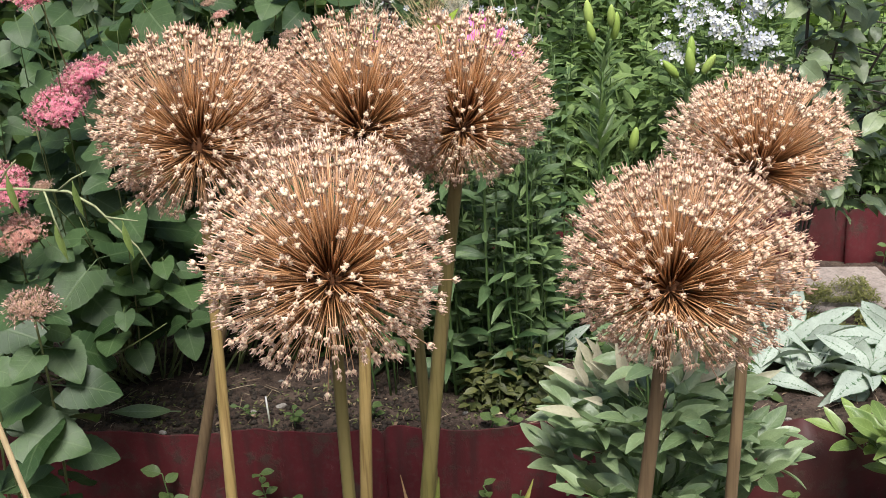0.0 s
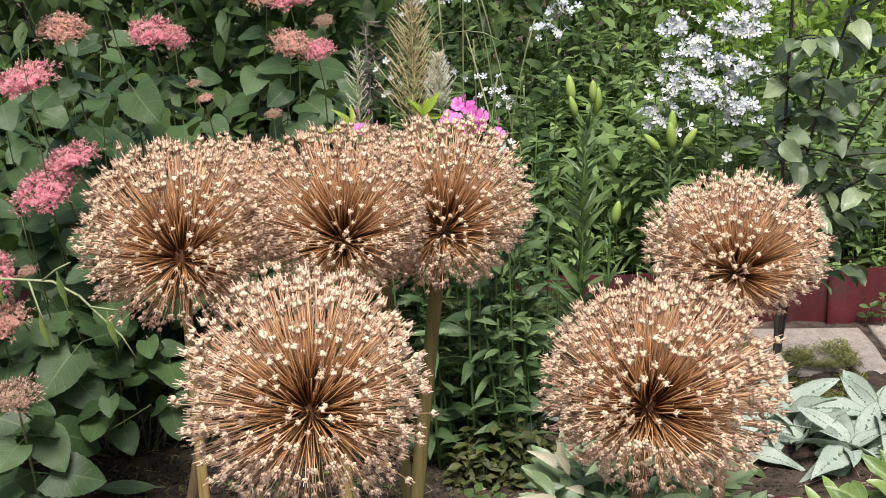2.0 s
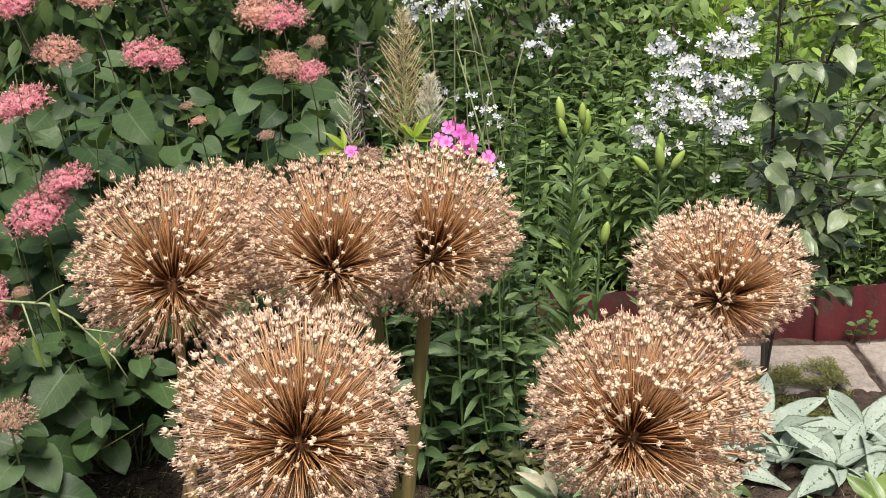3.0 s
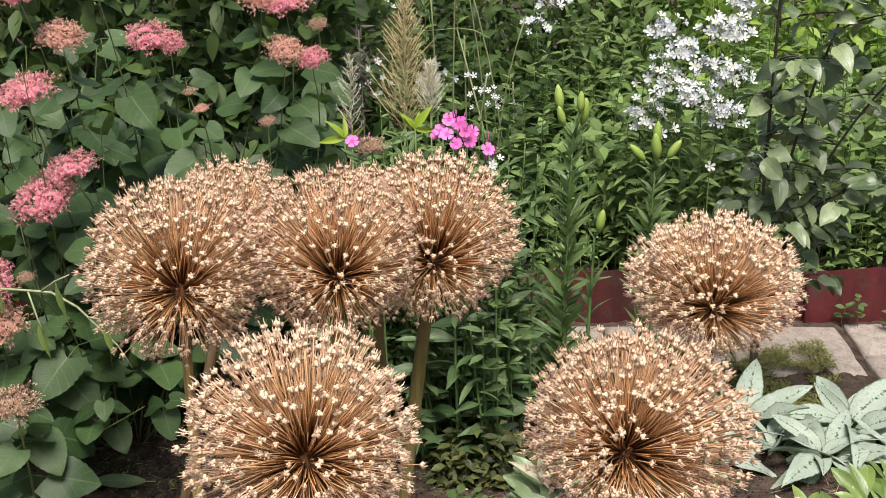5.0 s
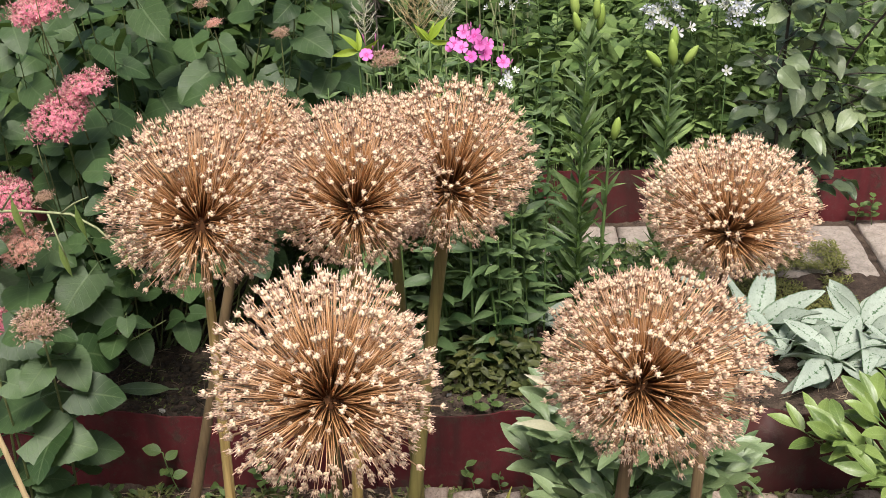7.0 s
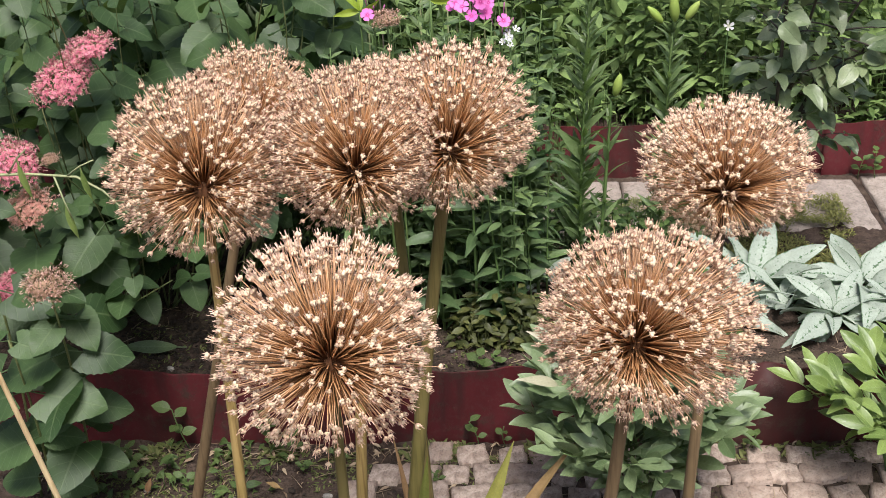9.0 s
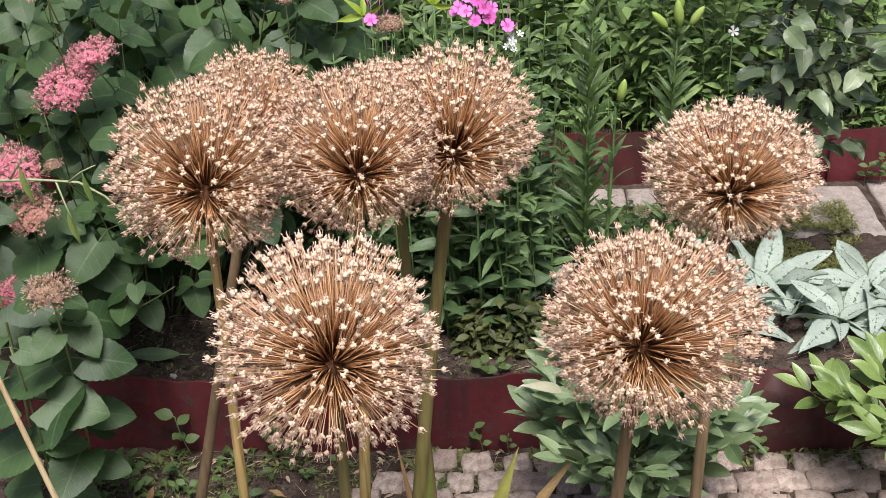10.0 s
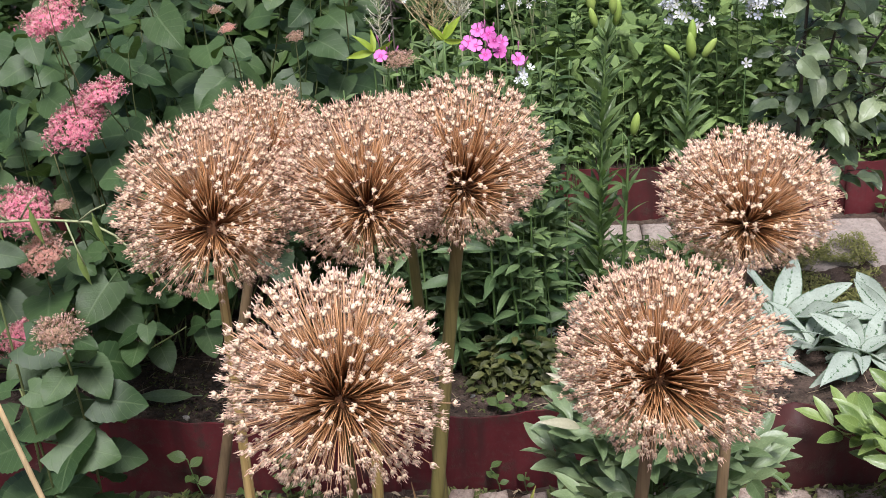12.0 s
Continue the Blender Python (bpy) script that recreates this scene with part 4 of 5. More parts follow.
# ---- peonies ----
def peony(foot, reach, height, shoots, mat_, seed, label, size=1.0, pale=0):
    rnd = random.Random(seed)
    meshes = [Geo().add(leaf_geo(0.076, 0.0285, ("oval", "spoon")[s % 2], 0.35, 0.02 + 0.14 * s, 7, 0.04, 0.006, s, 0.2 * (s - 1.5))).mesh("leaflet", mat_) for s in range(4)]
    t = thing("peony", foot, label, "plant", "peonies")
    foot = Vector(foot)
    for k in range(shoots):
        a = k * 2.4 + rnd.uniform(-0.3, 0.3)
        r = reach * math.sqrt((k + 0.5) / shoots)
        tip = foot + Vector((math.cos(a) * r, math.sin(a) * r * 0.8, height * (1 - 0.5 * (r / reach) ** 2) * rnd.uniform(0.75, 1.05)))
        pts = bezier(foot + Vector((rnd.uniform(-0.04, 0.04), rnd.uniform(-0.04, 0.04), 0)), foot.lerp(tip, 0.4) + Vector((0, 0, 0.10)), tip, 8)
        g = Geo().add(tube_geo(pts, [0.0034 - 0.0015 * i / 8 for i in range(9)], 5))
        out = (tip - foot)
        out.z = 0
        out.normalize()
        leaflets, stalks = [], []
        for j in (8, 6, 3):
            base, turn = pts[j], rnd.uniform(-0.6, 0.6)
            for s in (-1.0, 0, 1.0):
                d = Matrix.Rotation(s + turn, 3, "Z") @ out
                q = base + d * 0.03 * size * (1.0 if s else 1.3) + Vector((0, 0, 0.022))
                stalks.append((base, q))
                for e in (-0.7, 0, 0.7):
                    if e and rnd.random() < 0.2:
                        continue
                    w = Matrix.Rotation(e, 3, "Z") @ d + Vector((0, 0, rnd.uniform(0.15, 1.25)))
                    leaflets.append((q, w))
        stem = put("stem", g.mesh("stem", M_STEM), t)
        for base, q in stalks:
            put("leaf_stalk", Geo().add(tube_geo([base, q], 0.0012, 4)).mesh("leaf_stalk", M_STEM), stem)
        for q, w in leaflets:
            put("leaflet", rnd.choice(meshes), stem, aim(q, w, (rnd.uniform(-0.4, 0.4), rnd.uniform(-0.9, 0.1), 1), size * rnd.uniform(0.75, 1.12), rnd.uniform(-0.4, 0.4)))
    # paler, narrower leaflets set over the top of the clump
    pale_leaflets = [Geo().add(leaf_geo(0.07, 0.019, "lance", 0.5, 0.15 + 0.2 * s, 6, 0.03, 0.006, s)).mesh("leaflet", M_PEONY_PALE) for s in range(2)]
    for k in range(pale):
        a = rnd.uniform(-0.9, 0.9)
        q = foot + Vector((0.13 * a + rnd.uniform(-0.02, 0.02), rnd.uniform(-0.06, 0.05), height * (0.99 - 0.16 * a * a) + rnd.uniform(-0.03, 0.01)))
        put("leaflet", rnd.choice(pale_leaflets), stem, aim(q, (a * 0.8 + rnd.uniform(-0.5, 0.5), rnd.uniform(-0.6, 0.2), rnd.uniform(0.4, 1.3)), (rnd.uniform(-0.4, 0.4), -0.9, 0.7), rnd.uniform(0.7, 1.1), rnd.uniform(-0.4, 0.4)), "pale cream-green leaflet")
    return t


peony((0.365, -0.235, -0.02), 0.142, 0.40, 22, M_PEONY, 41, "bushy grey-green peony with pointed leaflets, paler on top", size=0.87, pale=34)
peony((0.865, -0.12, -0.02), 0.165, 0.28, 10, M_PEONY_BRIGHT, 42, "young bright green peony beside the edging", size=0.86)


# ---- lungwort ----
SILVER_LEAVES = [Geo().add(leaf_geo(0.138, 0.052, "oval", 0.35, 0.15 + 0.2 * s, 10, 0.09, 0.02, s, 0.25 * (s - 1.5))).mesh("leaf", M_SILVER) for s in range(4)]


def lungwort(at, leaves, seed, size=1.0):
    rnd = random.Random(seed)
    t = thing("lungwort", at, "lungwort rosette with broad silvery mottled leaves", "plant", "lungworts")
    at = Vector(at)
    for k in range(leaves):
        a = k * 2.4 + rnd.uniform(-0.3, 0.3)
        lift = 1.1 - 1.15 * k / leaves + rnd.uniform(-0.15, 0.15)
        put("leaf", rnd.choice(SILVER_LEAVES), t, aim(at + rand_dir(rnd) * 0.012 + Vector((0, 0, 0.012)), (math.cos(a), math.sin(a), lift), (rnd.uniform(-0.3, 0.3), rnd.uniform(-0.6, 0.2), 1), size * rnd.uniform(0.6, 1.1), rnd.uniform(-0.45, 0.45)))


lungwort((0.66, 0.36, 0.10), 15, 51)
lungwort((0.88, 0.34, 0.10), 17, 52, 1.1)
lungwort((0.80, 0.20, 0.11), 13, 53, 0.95)
lungwort((1.08, 0.30, 0.10), 14, 54)
lungwort((0.235, 0.40, 0.09), 9, 55, 0.75)
lungwort((0.60, 0.22, 0.11), 9, 56, 0.75)
lungwort((0.72, 0.26, 0.11), 13, 57, 0.9)
lungwort((0.95, 0.19, 0.11), 12, 58, 0.9)


# ---- young shrub ----
SHRUB_LEAVES = [Geo().add(leaf_geo(0.049, 0.033, "oval", 0.22, 0.15 + 0.15 * s, 8, 0.07, 0.014, s, 0.3 * (s - 1.5), 0.015)).mesh("leaf", M_SHRUB) for s in range(4)]


def shrub():
    rnd = random.Random(61)
    foot = Vector((0.72, 0.52, 0.07))
    t = thing("young_fruit_tree", foot, "young tree with dark thin trunks and dull green leaves", "tree")
    for top, mid, r in (((0.685, 0.30, 1.10), (0.692, 0.42, 0.55), 0.0045), ((0.82, 0.28, 1.05), (0.715, 0.52, 0.60), 0.0038), ((1.02, 0.40, 0.92), (0.74, 0.55, 0.62), 0.0035), ((0.95, 0.40, 0.60), (0.72, 0.55, 0.62), 0.003)):
        pts = bezier(foot, mid, top, 14)
        put("trunk", Geo().add(tube_geo(pts, [r * (1.1 - 0.6 * i / 14) for i in range(15)], 7)).mesh("trunk", M_BARK), t)
        for i in range(3, 15):
            for _ in range(2):
                a = rnd.uniform(0, 6.28)
                d = Vector((math.cos(a) * (0.6 if math.cos(a) < 0 and r > 0.004 else 1.0), math.sin(a) * 0.8, rnd.uniform(-0.1, 0.4)))
                ln = rnd.uniform(0.05, 0.13)
                q = pts[i] + d * ln
                if q.z < (0.42 if q.x < 0.82 else 0.33):
                    continue
                twig = put("twig", Geo().add(tube_geo(bezier(pts[i], pts[i] + d * ln * 0.5 + Vector((0, 0, 0.012)), q, 4), [0.0022, 0.002, 0.0017, 0.0014, 0.001], 4)).mesh("twig", M_BARK), t)
                for s in (0.3, 0.5, 0.75, 1.0, 1.0):
                    b = rnd.uniform(0, 6.28)
                    w = d * 0.5 + Vector((math.cos(b), math.sin(b), rnd.uniform(-0.6, 0.1)))
                    put("leaf", rnd.choice(SHRUB_LEAVES), twig, aim(pts[i].lerp(q, s), w, (rnd.uniform(-0.4, 0.4), -0.35, 1), rnd.uniform(0.7, 1.15), rnd.uniform(-0.5, 0.5)))


shrub()


# ---- plume ----
def plume(foot, top, spread_, seed, bottom=0.6, branches=150, mat_=M_PLUME, label="withered straw-coloured feathery flower plume"):
    """A withered astilbe-like plume: side branches that shorten upward, set with tiny husks."""
    rnd = random.Random(seed)
    foot, top = Vector(foot), Vector(top)
    t = thing("dry_plume", foot, label, "flower", "dry plumes")
    put("stem", Geo().add(tube_geo([foot, foot.lerp(top, 0.5), top], [0.003, 0.0025, 0.001], 5)).mesh("stem", M_PALE_STEM), t)
    g = Geo()
    husk = leaf_geo(0.0052, 0.0030, rows=1, cols=(-1.0, 0.0, 1.0))
    for k in range(branches):
        s = bottom + (1 - bottom) * (k / branches) ** 0.85
        p = foot.lerp(top, s)
        a = k * 2.4
        ln = spread_ * (1 - (s - bottom) / (1 - bottom)) ** 0.8 * rnd.uniform(0.35, 1.0) + 0.010
        d = Vector((math.cos(a), math.sin(a), rnd.uniform(0.35, 1.0))).normalized()
        twig = bezier(p, p + d * ln * 0.6, p + d * ln + Vector((0, 0, ln * 0.35)), 6)
        g.add(tube_geo([twig[0], twig[3], twig[6]], [0.0009, 0.0007, 0.0005], 3))
        for i in range(1, 7):
            side = (d.cross(rand_dir(rnd)) + d * 0.9 + Vector((0, 0, 0.3))).normalized()
            arm = ln * 0.30 * (1.15 - i / 7) + 0.004
            for j in range(max(2, int(arm / 0.0021))):
                c = twig[i] + side * arm * j / max(2, int(arm / 0.0021))
                g.add(husk, aim(c, rand_dir(rnd) + side, rand_dir(rnd), rnd.uniform(0.6, 1.4)))
    put("plume", g.mesh("plume", mat_), t, kind="stuff")


plume((-0.03, 0.50, 0.08), (0.005, 0.45, 0.985), 0.098, 71, 0.70, 115)
plume((-0.13, 0.52, 0.08), (-0.108, 0.46, 0.87), 0.040, 73, 0.80, 42, M_PLUME_PALE, "sparse withered greenish-white plume")
plume((0.04, 0.52, 0.08), (0.048, 0.47, 0.855), 0.040, 72, 0.86, 90, M_PLUME_PALE, "withered dense whitish flower plume")


# ---- bed beyond the path ----
NARROW = [leaf_geo(0.06, 0.0165, "lance", 0.3, 0.2 + 0.1 * s, 4, 0.02, 0, s, cols=(-1.0, 0.0, 1.0)) for s in range(3)]
HEDGE = [leaf_geo(0.066, 0.031, ("oval", "lance", "oval")[s], 0.2, 0.25, 3, 0.04, 0.0, s, cols=(-1.0, 0.0, 1.0)) for s in range(3)]
BROAD = [leaf_geo(0.066, 0.034, "oval", 0.2, 0.25, 4, 0.04, 0.01, s, cols=(-1.0, 0.0, 1.0)) for s in range(3)]


def white_phlox():
    rnd = random.Random(81)
    heads = [(0.585, 1.16, 0.71), (0.62, 1.12, 0.69), (0.68, 1.1, 0.66), (0.735, 1.10, 0.63), (0.70, 1.14, 0.73), (0.64, 1.18, 0.77), (0.73, 1.2, 0.82), (0.78, 1.22, 0.80), (0.545, 1.15, 0.635), (0.565, 1.1, 0.615), (0.76, 1.16, 0.71), (0.285, 1.6, 0.78), (0.33, 1.7, 0.83), (-0.034, 1.6, 0.875), (0.146, 1.0, 0.695), (0.17, 1.0, 0.66), (0.82, 1.3, 0.86), (0.60, 1.22, 0.82), (-0.10, 1.55, 0.90), (-0.15, 1.5, 0.84), (-0.09, 0.8, 0.76), (0.03, 0.85, 0.76), (0.06, 1.7, 0.87)]
    for n, p in enumerate(heads):
        p = Vector(p) - Vector((0, 0, 0.028 if n in range(13) or n in (16, 17) else 0))
        y = max(p.y + 0.08, 1.16) if p.y > 0.95 else 0.58
        foot = (p.x + rnd.uniform(-0.04, 0.04), y, ground_z(p.x, y) - 0.005)
        t = stalk_plant("white_phlox", "phlox stem topped with a cluster of white flowers", "flower", "white phlox", foot, p - Vector((0, 0, 0.02)), NARROW, M_STEM, 14, 1.0, rnd, stem_r=0.0018, joined=M_BACK)
        for k in range(9 if n in (14, 15, 18, 19, 20, 21) else 15 if n in (0, 8, 9, 11, 12) else 28):
            d = rand_dir(rnd)
            d.z = abs(d.z) * 0.8
            q = p + Vector((d.x * 0.058, d.y * 0.05, d.z * 0.095 - 0.03)) * rnd.uniform(0.3, 1.15)
            put("flower", rnd.choice(WHITE_FLOWER), t, aim_z(q, d + Vector((0, -0.45, 0.3)) + rand_dir(rnd) * 0.6, rnd.uniform(0, 6), rnd.uniform(0.8, 1.3) * (0.65 if n in (14, 15, 18, 19, 20, 21) else 1.0)), "white five-petalled flower")


white_phlox()


def back_plants():
    rnd = random.Random(91)
    for _ in range(250):
        x, y = rnd.uniform(-1.5, 1.75), rnd.uniform(1.16, 2.2)
        z = rnd.uniform(0.45, 0.72) + 0.16 * (y - 1.16)
        # dark stems: the bed's shaded stretches put into the leaf colour
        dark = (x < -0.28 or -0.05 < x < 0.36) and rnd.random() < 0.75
        stalk_plant("perennial", "leafy green perennial stem in a crowded bed", "plant", "back bed plants", (x, y, ground_z(x, y) - 0.005), (x + rnd.uniform(-0.06, 0.06), y - rnd.uniform(0, 0.1), z), BROAD if dark else NARROW, M_STEM, 17 if dark else 24, 1.0, rnd, start=0.03, stem_r=0.0016, joined=M_BACKSHADE if dark else M_BACK)
    for x, y, lean, z in ((0.02, 1.22, -0.01, 0.92), (0.055, 1.25, 0.02, 0.98), (0.09, 1.3, 0.0, 0.78), (0.12, 1.2, 0.03, 0.70), (0.15, 1.25, -0.06, 0.98), (0.19, 1.22, -0.09, 0.95), (0.215, 1.28, 0.0, 0.66), (0.17, 1.35, 0.08, 0.82)):
        t = thing("bare_stalk", (x, y, 0.1), "pale bare upright flower stalk", "plant", "bare stalks")
        put("stem", Geo().add(tube_geo(bezier((x, y, 0.1), (x - lean * 0.4, y - 0.02, 0.5), (x + lean, y - 0.05, z), 8), 0.0022, 6)).mesh("stem", M_PALE_STEM), t)
    t = thing("broken_twig", (0.16, 1.18, 0.1), "pale dry twig snapped over among the stalks", "twig")
    put("twig", Geo().add(tube_geo([(0.16, 1.18, 0.1), (0.15, 1.17, 0.5), (0.075, 1.15, 0.815), (-0.01, 1.14, 0.81)], [0.003, 0.0028, 0.0022, 0.0014], 6)).mesh("twig", M_PALE_STEM), t)
    put("twig", Geo().add(tube_geo([(0.075, 1.15, 0.815), (0.12, 1.14, 0.81), (0.16, 1.13, 0.79)], [0.002, 0.0017, 0.001], 6)).mesh("twig", M_PALE_STEM), t)
    # low cover between the stems, the left stretch with shade in its leaf colour
    for x0, x1, mt, lab in ((-0.5, 0.3, M_BACKSHADE, "low green foliage under the tall stems, darkened as shade"), (0.25, 1.8, M_BACK, "low dull green foliage under the tall stems")):
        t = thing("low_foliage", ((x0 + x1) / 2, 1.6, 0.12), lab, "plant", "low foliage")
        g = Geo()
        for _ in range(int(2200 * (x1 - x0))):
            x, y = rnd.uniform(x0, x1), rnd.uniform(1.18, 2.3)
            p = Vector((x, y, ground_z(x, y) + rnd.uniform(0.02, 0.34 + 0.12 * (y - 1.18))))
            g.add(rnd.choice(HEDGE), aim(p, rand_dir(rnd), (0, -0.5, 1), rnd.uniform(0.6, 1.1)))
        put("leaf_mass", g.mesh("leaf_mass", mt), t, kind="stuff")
    # tall mixed growth in front of the hedge, shade and sun in its leaf colours
    for x0, x1, mt, lab in ((-0.4, 0.45, M_BACKSHADE, "tall green growth before the hedge, darkened as shade"), (0.4, 0.8, M_BACK, "tall mid-green growth before the hedge"), (0.8, 1.9, M_BACKSUN, "tall yellow-green growth before the hedge, brightened as sunlight")):
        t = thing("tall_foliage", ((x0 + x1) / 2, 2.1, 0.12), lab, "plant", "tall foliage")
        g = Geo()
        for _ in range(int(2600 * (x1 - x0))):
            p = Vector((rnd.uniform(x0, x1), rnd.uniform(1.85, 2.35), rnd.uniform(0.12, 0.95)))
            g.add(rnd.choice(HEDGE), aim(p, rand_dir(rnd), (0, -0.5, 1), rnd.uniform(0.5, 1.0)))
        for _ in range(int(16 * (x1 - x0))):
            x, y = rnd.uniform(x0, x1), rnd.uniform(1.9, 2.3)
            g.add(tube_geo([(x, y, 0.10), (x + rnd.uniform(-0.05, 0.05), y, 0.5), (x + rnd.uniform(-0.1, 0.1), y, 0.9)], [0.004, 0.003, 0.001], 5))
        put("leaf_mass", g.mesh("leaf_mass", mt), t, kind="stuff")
    # backing bush behind the hydrangea, coloured dark for the shaded gaps
    t = thing("shade_bush", (-0.85, 1.3, 0.1), "dense bush added behind the hydrangea, leaves coloured dark as shade", "shrub")
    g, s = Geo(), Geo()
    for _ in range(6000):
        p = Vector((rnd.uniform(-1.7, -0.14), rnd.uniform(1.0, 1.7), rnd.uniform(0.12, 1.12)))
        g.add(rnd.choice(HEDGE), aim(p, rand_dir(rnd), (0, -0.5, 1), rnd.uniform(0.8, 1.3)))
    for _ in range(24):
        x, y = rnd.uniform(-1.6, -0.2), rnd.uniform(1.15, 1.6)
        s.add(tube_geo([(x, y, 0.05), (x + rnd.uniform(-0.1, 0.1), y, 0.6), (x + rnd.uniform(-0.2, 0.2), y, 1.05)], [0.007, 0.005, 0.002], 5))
    put("leaf_mass", g.mesh("leaf_mass", M_BACKSHADE), t, kind="stuff")
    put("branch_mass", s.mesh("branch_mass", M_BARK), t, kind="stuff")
    # hedge that closes the garden, shaded left and sunlit right by leaf colour
    for k, (x0, x1, mt, lab) in enumerate(((-3.2, -0.4, M_BACKSHADE, "dense green hedge at the back of the garden, shade put into its colour"), (-0.5, 0.75, M_BACK, "dense mid-green hedge at the back of the garden"), (0.65, 4.2, M_BACKSUN, "yellow-green hedge at the back of the garden, sunlight put into its colour"))):
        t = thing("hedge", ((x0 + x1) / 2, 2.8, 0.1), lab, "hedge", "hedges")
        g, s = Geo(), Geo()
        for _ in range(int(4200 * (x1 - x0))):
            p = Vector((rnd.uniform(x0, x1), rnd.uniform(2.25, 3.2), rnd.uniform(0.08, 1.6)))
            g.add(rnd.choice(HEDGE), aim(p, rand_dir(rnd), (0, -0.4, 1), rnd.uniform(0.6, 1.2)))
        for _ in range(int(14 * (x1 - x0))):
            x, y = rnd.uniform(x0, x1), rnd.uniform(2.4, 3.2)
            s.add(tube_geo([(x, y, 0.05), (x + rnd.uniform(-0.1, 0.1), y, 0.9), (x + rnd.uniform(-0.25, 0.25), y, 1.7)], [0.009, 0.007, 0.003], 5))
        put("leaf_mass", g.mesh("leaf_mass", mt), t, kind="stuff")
        put("branch_mass", s.mesh("branch_mass", M_BARK), t, kind="stuff")


back_plants()
paving()


# ---- low growth, litter and small things ----
M_OLIVE = leaf_mat("olive_cover", (0.025, 0.035, 0.010), (0.115, 0.12, 0.035), (0.15, 0.18, 0.07), island=True)


def undergrowth():
    """Low leafy ground cover under the taller plants; dark leaves there carry painted shade."""
    rnd = random.Random(101)
    small = [leaf_geo(0.024, 0.011 + 0.002 * s, ("lance", "oval", "spoon")[s], 0.3, 0.2 + 0.25 * s, 4, 0.06, 0.004, s, cols=(-1.0, 0.0, 1.0)) for s in range(3)]
    for k, (x0, x1, y0, y1, h, n, mt, lab) in enumerate((
            (-0.40, 0.34, 0.42, 1.05, 0.26, 3000, M_BACKSHADE, "low leafy ground cover under the phlox, darkened as shade"),
            (0.05, 0.24, 0.10, 0.25, 0.10, 430, M_OLIVE, "low yellow-green ground cover at the bed's front"),
            (-0.70, -0.27, -0.16, -0.012, 0.045, 120, M_WEED, "small weeds and clover in front of the edging"),
            (0.30, 0.62, 0.42, 0.72, 0.16, 1100, M_BACKSHADE, "low leafy ground cover round the lilies"),
            (-0.7, 1.9, 1.15, 1.6, 0.26, 5200, M_BACK, "tangled low green growth behind the far edging"),
            (0.28, 0.60, 0.14, 0.34, 0.10, 700, M_BACKSHADE, "low leaves between phlox and lungwort, darkened as shade"))):
        t = thing("ground_cover", ((x0 + x1) / 2, (y0 + y1) / 2, ground_z((x0 + x1) / 2, (y0 + y1) / 2)), lab, "plants", "ground cover", "stuff")
        g = Geo()
        for _ in range(n):
            x, y = rnd.uniform(x0, x1), rnd.uniform(y0, y1)
            e = min(1, (x - x0) / 0.06, (x1 - x) / 0.06, (y - y0) / 0.05, (y1 - y) / 0.05)
            z = ground_z(x, y) + h * rnd.random() ** 1.3 * (0.25 + 0.75 * e)
            a = rnd.uniform(0, 6.28)
            g.add(rnd.choice(small), aim((x, y, z), (math.cos(a), math.sin(a), rnd.uniform(-0.2, 0.6)), (0, -0.3, 1), rnd.uniform(0.6, 1.25), rnd.uniform(-0.4, 0.4)))
            if rnd.random() < 0.3:
                g.add(tube_geo([(x, y, ground_z(x, y)), (x, y, z)], 0.001, 3))
        put("leaf_mass", g.mesh("leaf_mass", mt), t, kind="stuff")


def sprig(at, n, size, seed, label, mt=None, height=0.05, name="seedling"):
    rnd = random.Random(seed)
    t = thing(name, at, label, "weed", "seedlings")
    at = Vector(at)
    top = at + Vector((rnd.uniform(-0.02, 0.02), -0.01, height))
    pts = bezier(at, at.lerp(top, 0.5) + Vector((rnd.uniform(-0.012, 0.012), 0, 0)), top, 5)
    put("stem", Geo().add(tube_geo(pts, 0.0011, 4)).mesh("stem", M_STEM), t)
    for k in range(n):
        a = k * 2.4 + rnd.uniform(-0.4, 0.4)
        q = pts[min(5, 2 + k * 4 // max(1, n))]
        put("leaf", Geo().add(leaf_geo(size, size * 0.72, "oval", 0.15, 0.2, 4, 0.03, 0.004, seed + k)).mesh("leaf", mt or M_WEED), t, aim(q, (math.cos(a), math.sin(a), 0.35), (0, -0.5, 1), rnd.uniform(0.75, 1.15), rnd.uniform(-0.3, 0.3)))


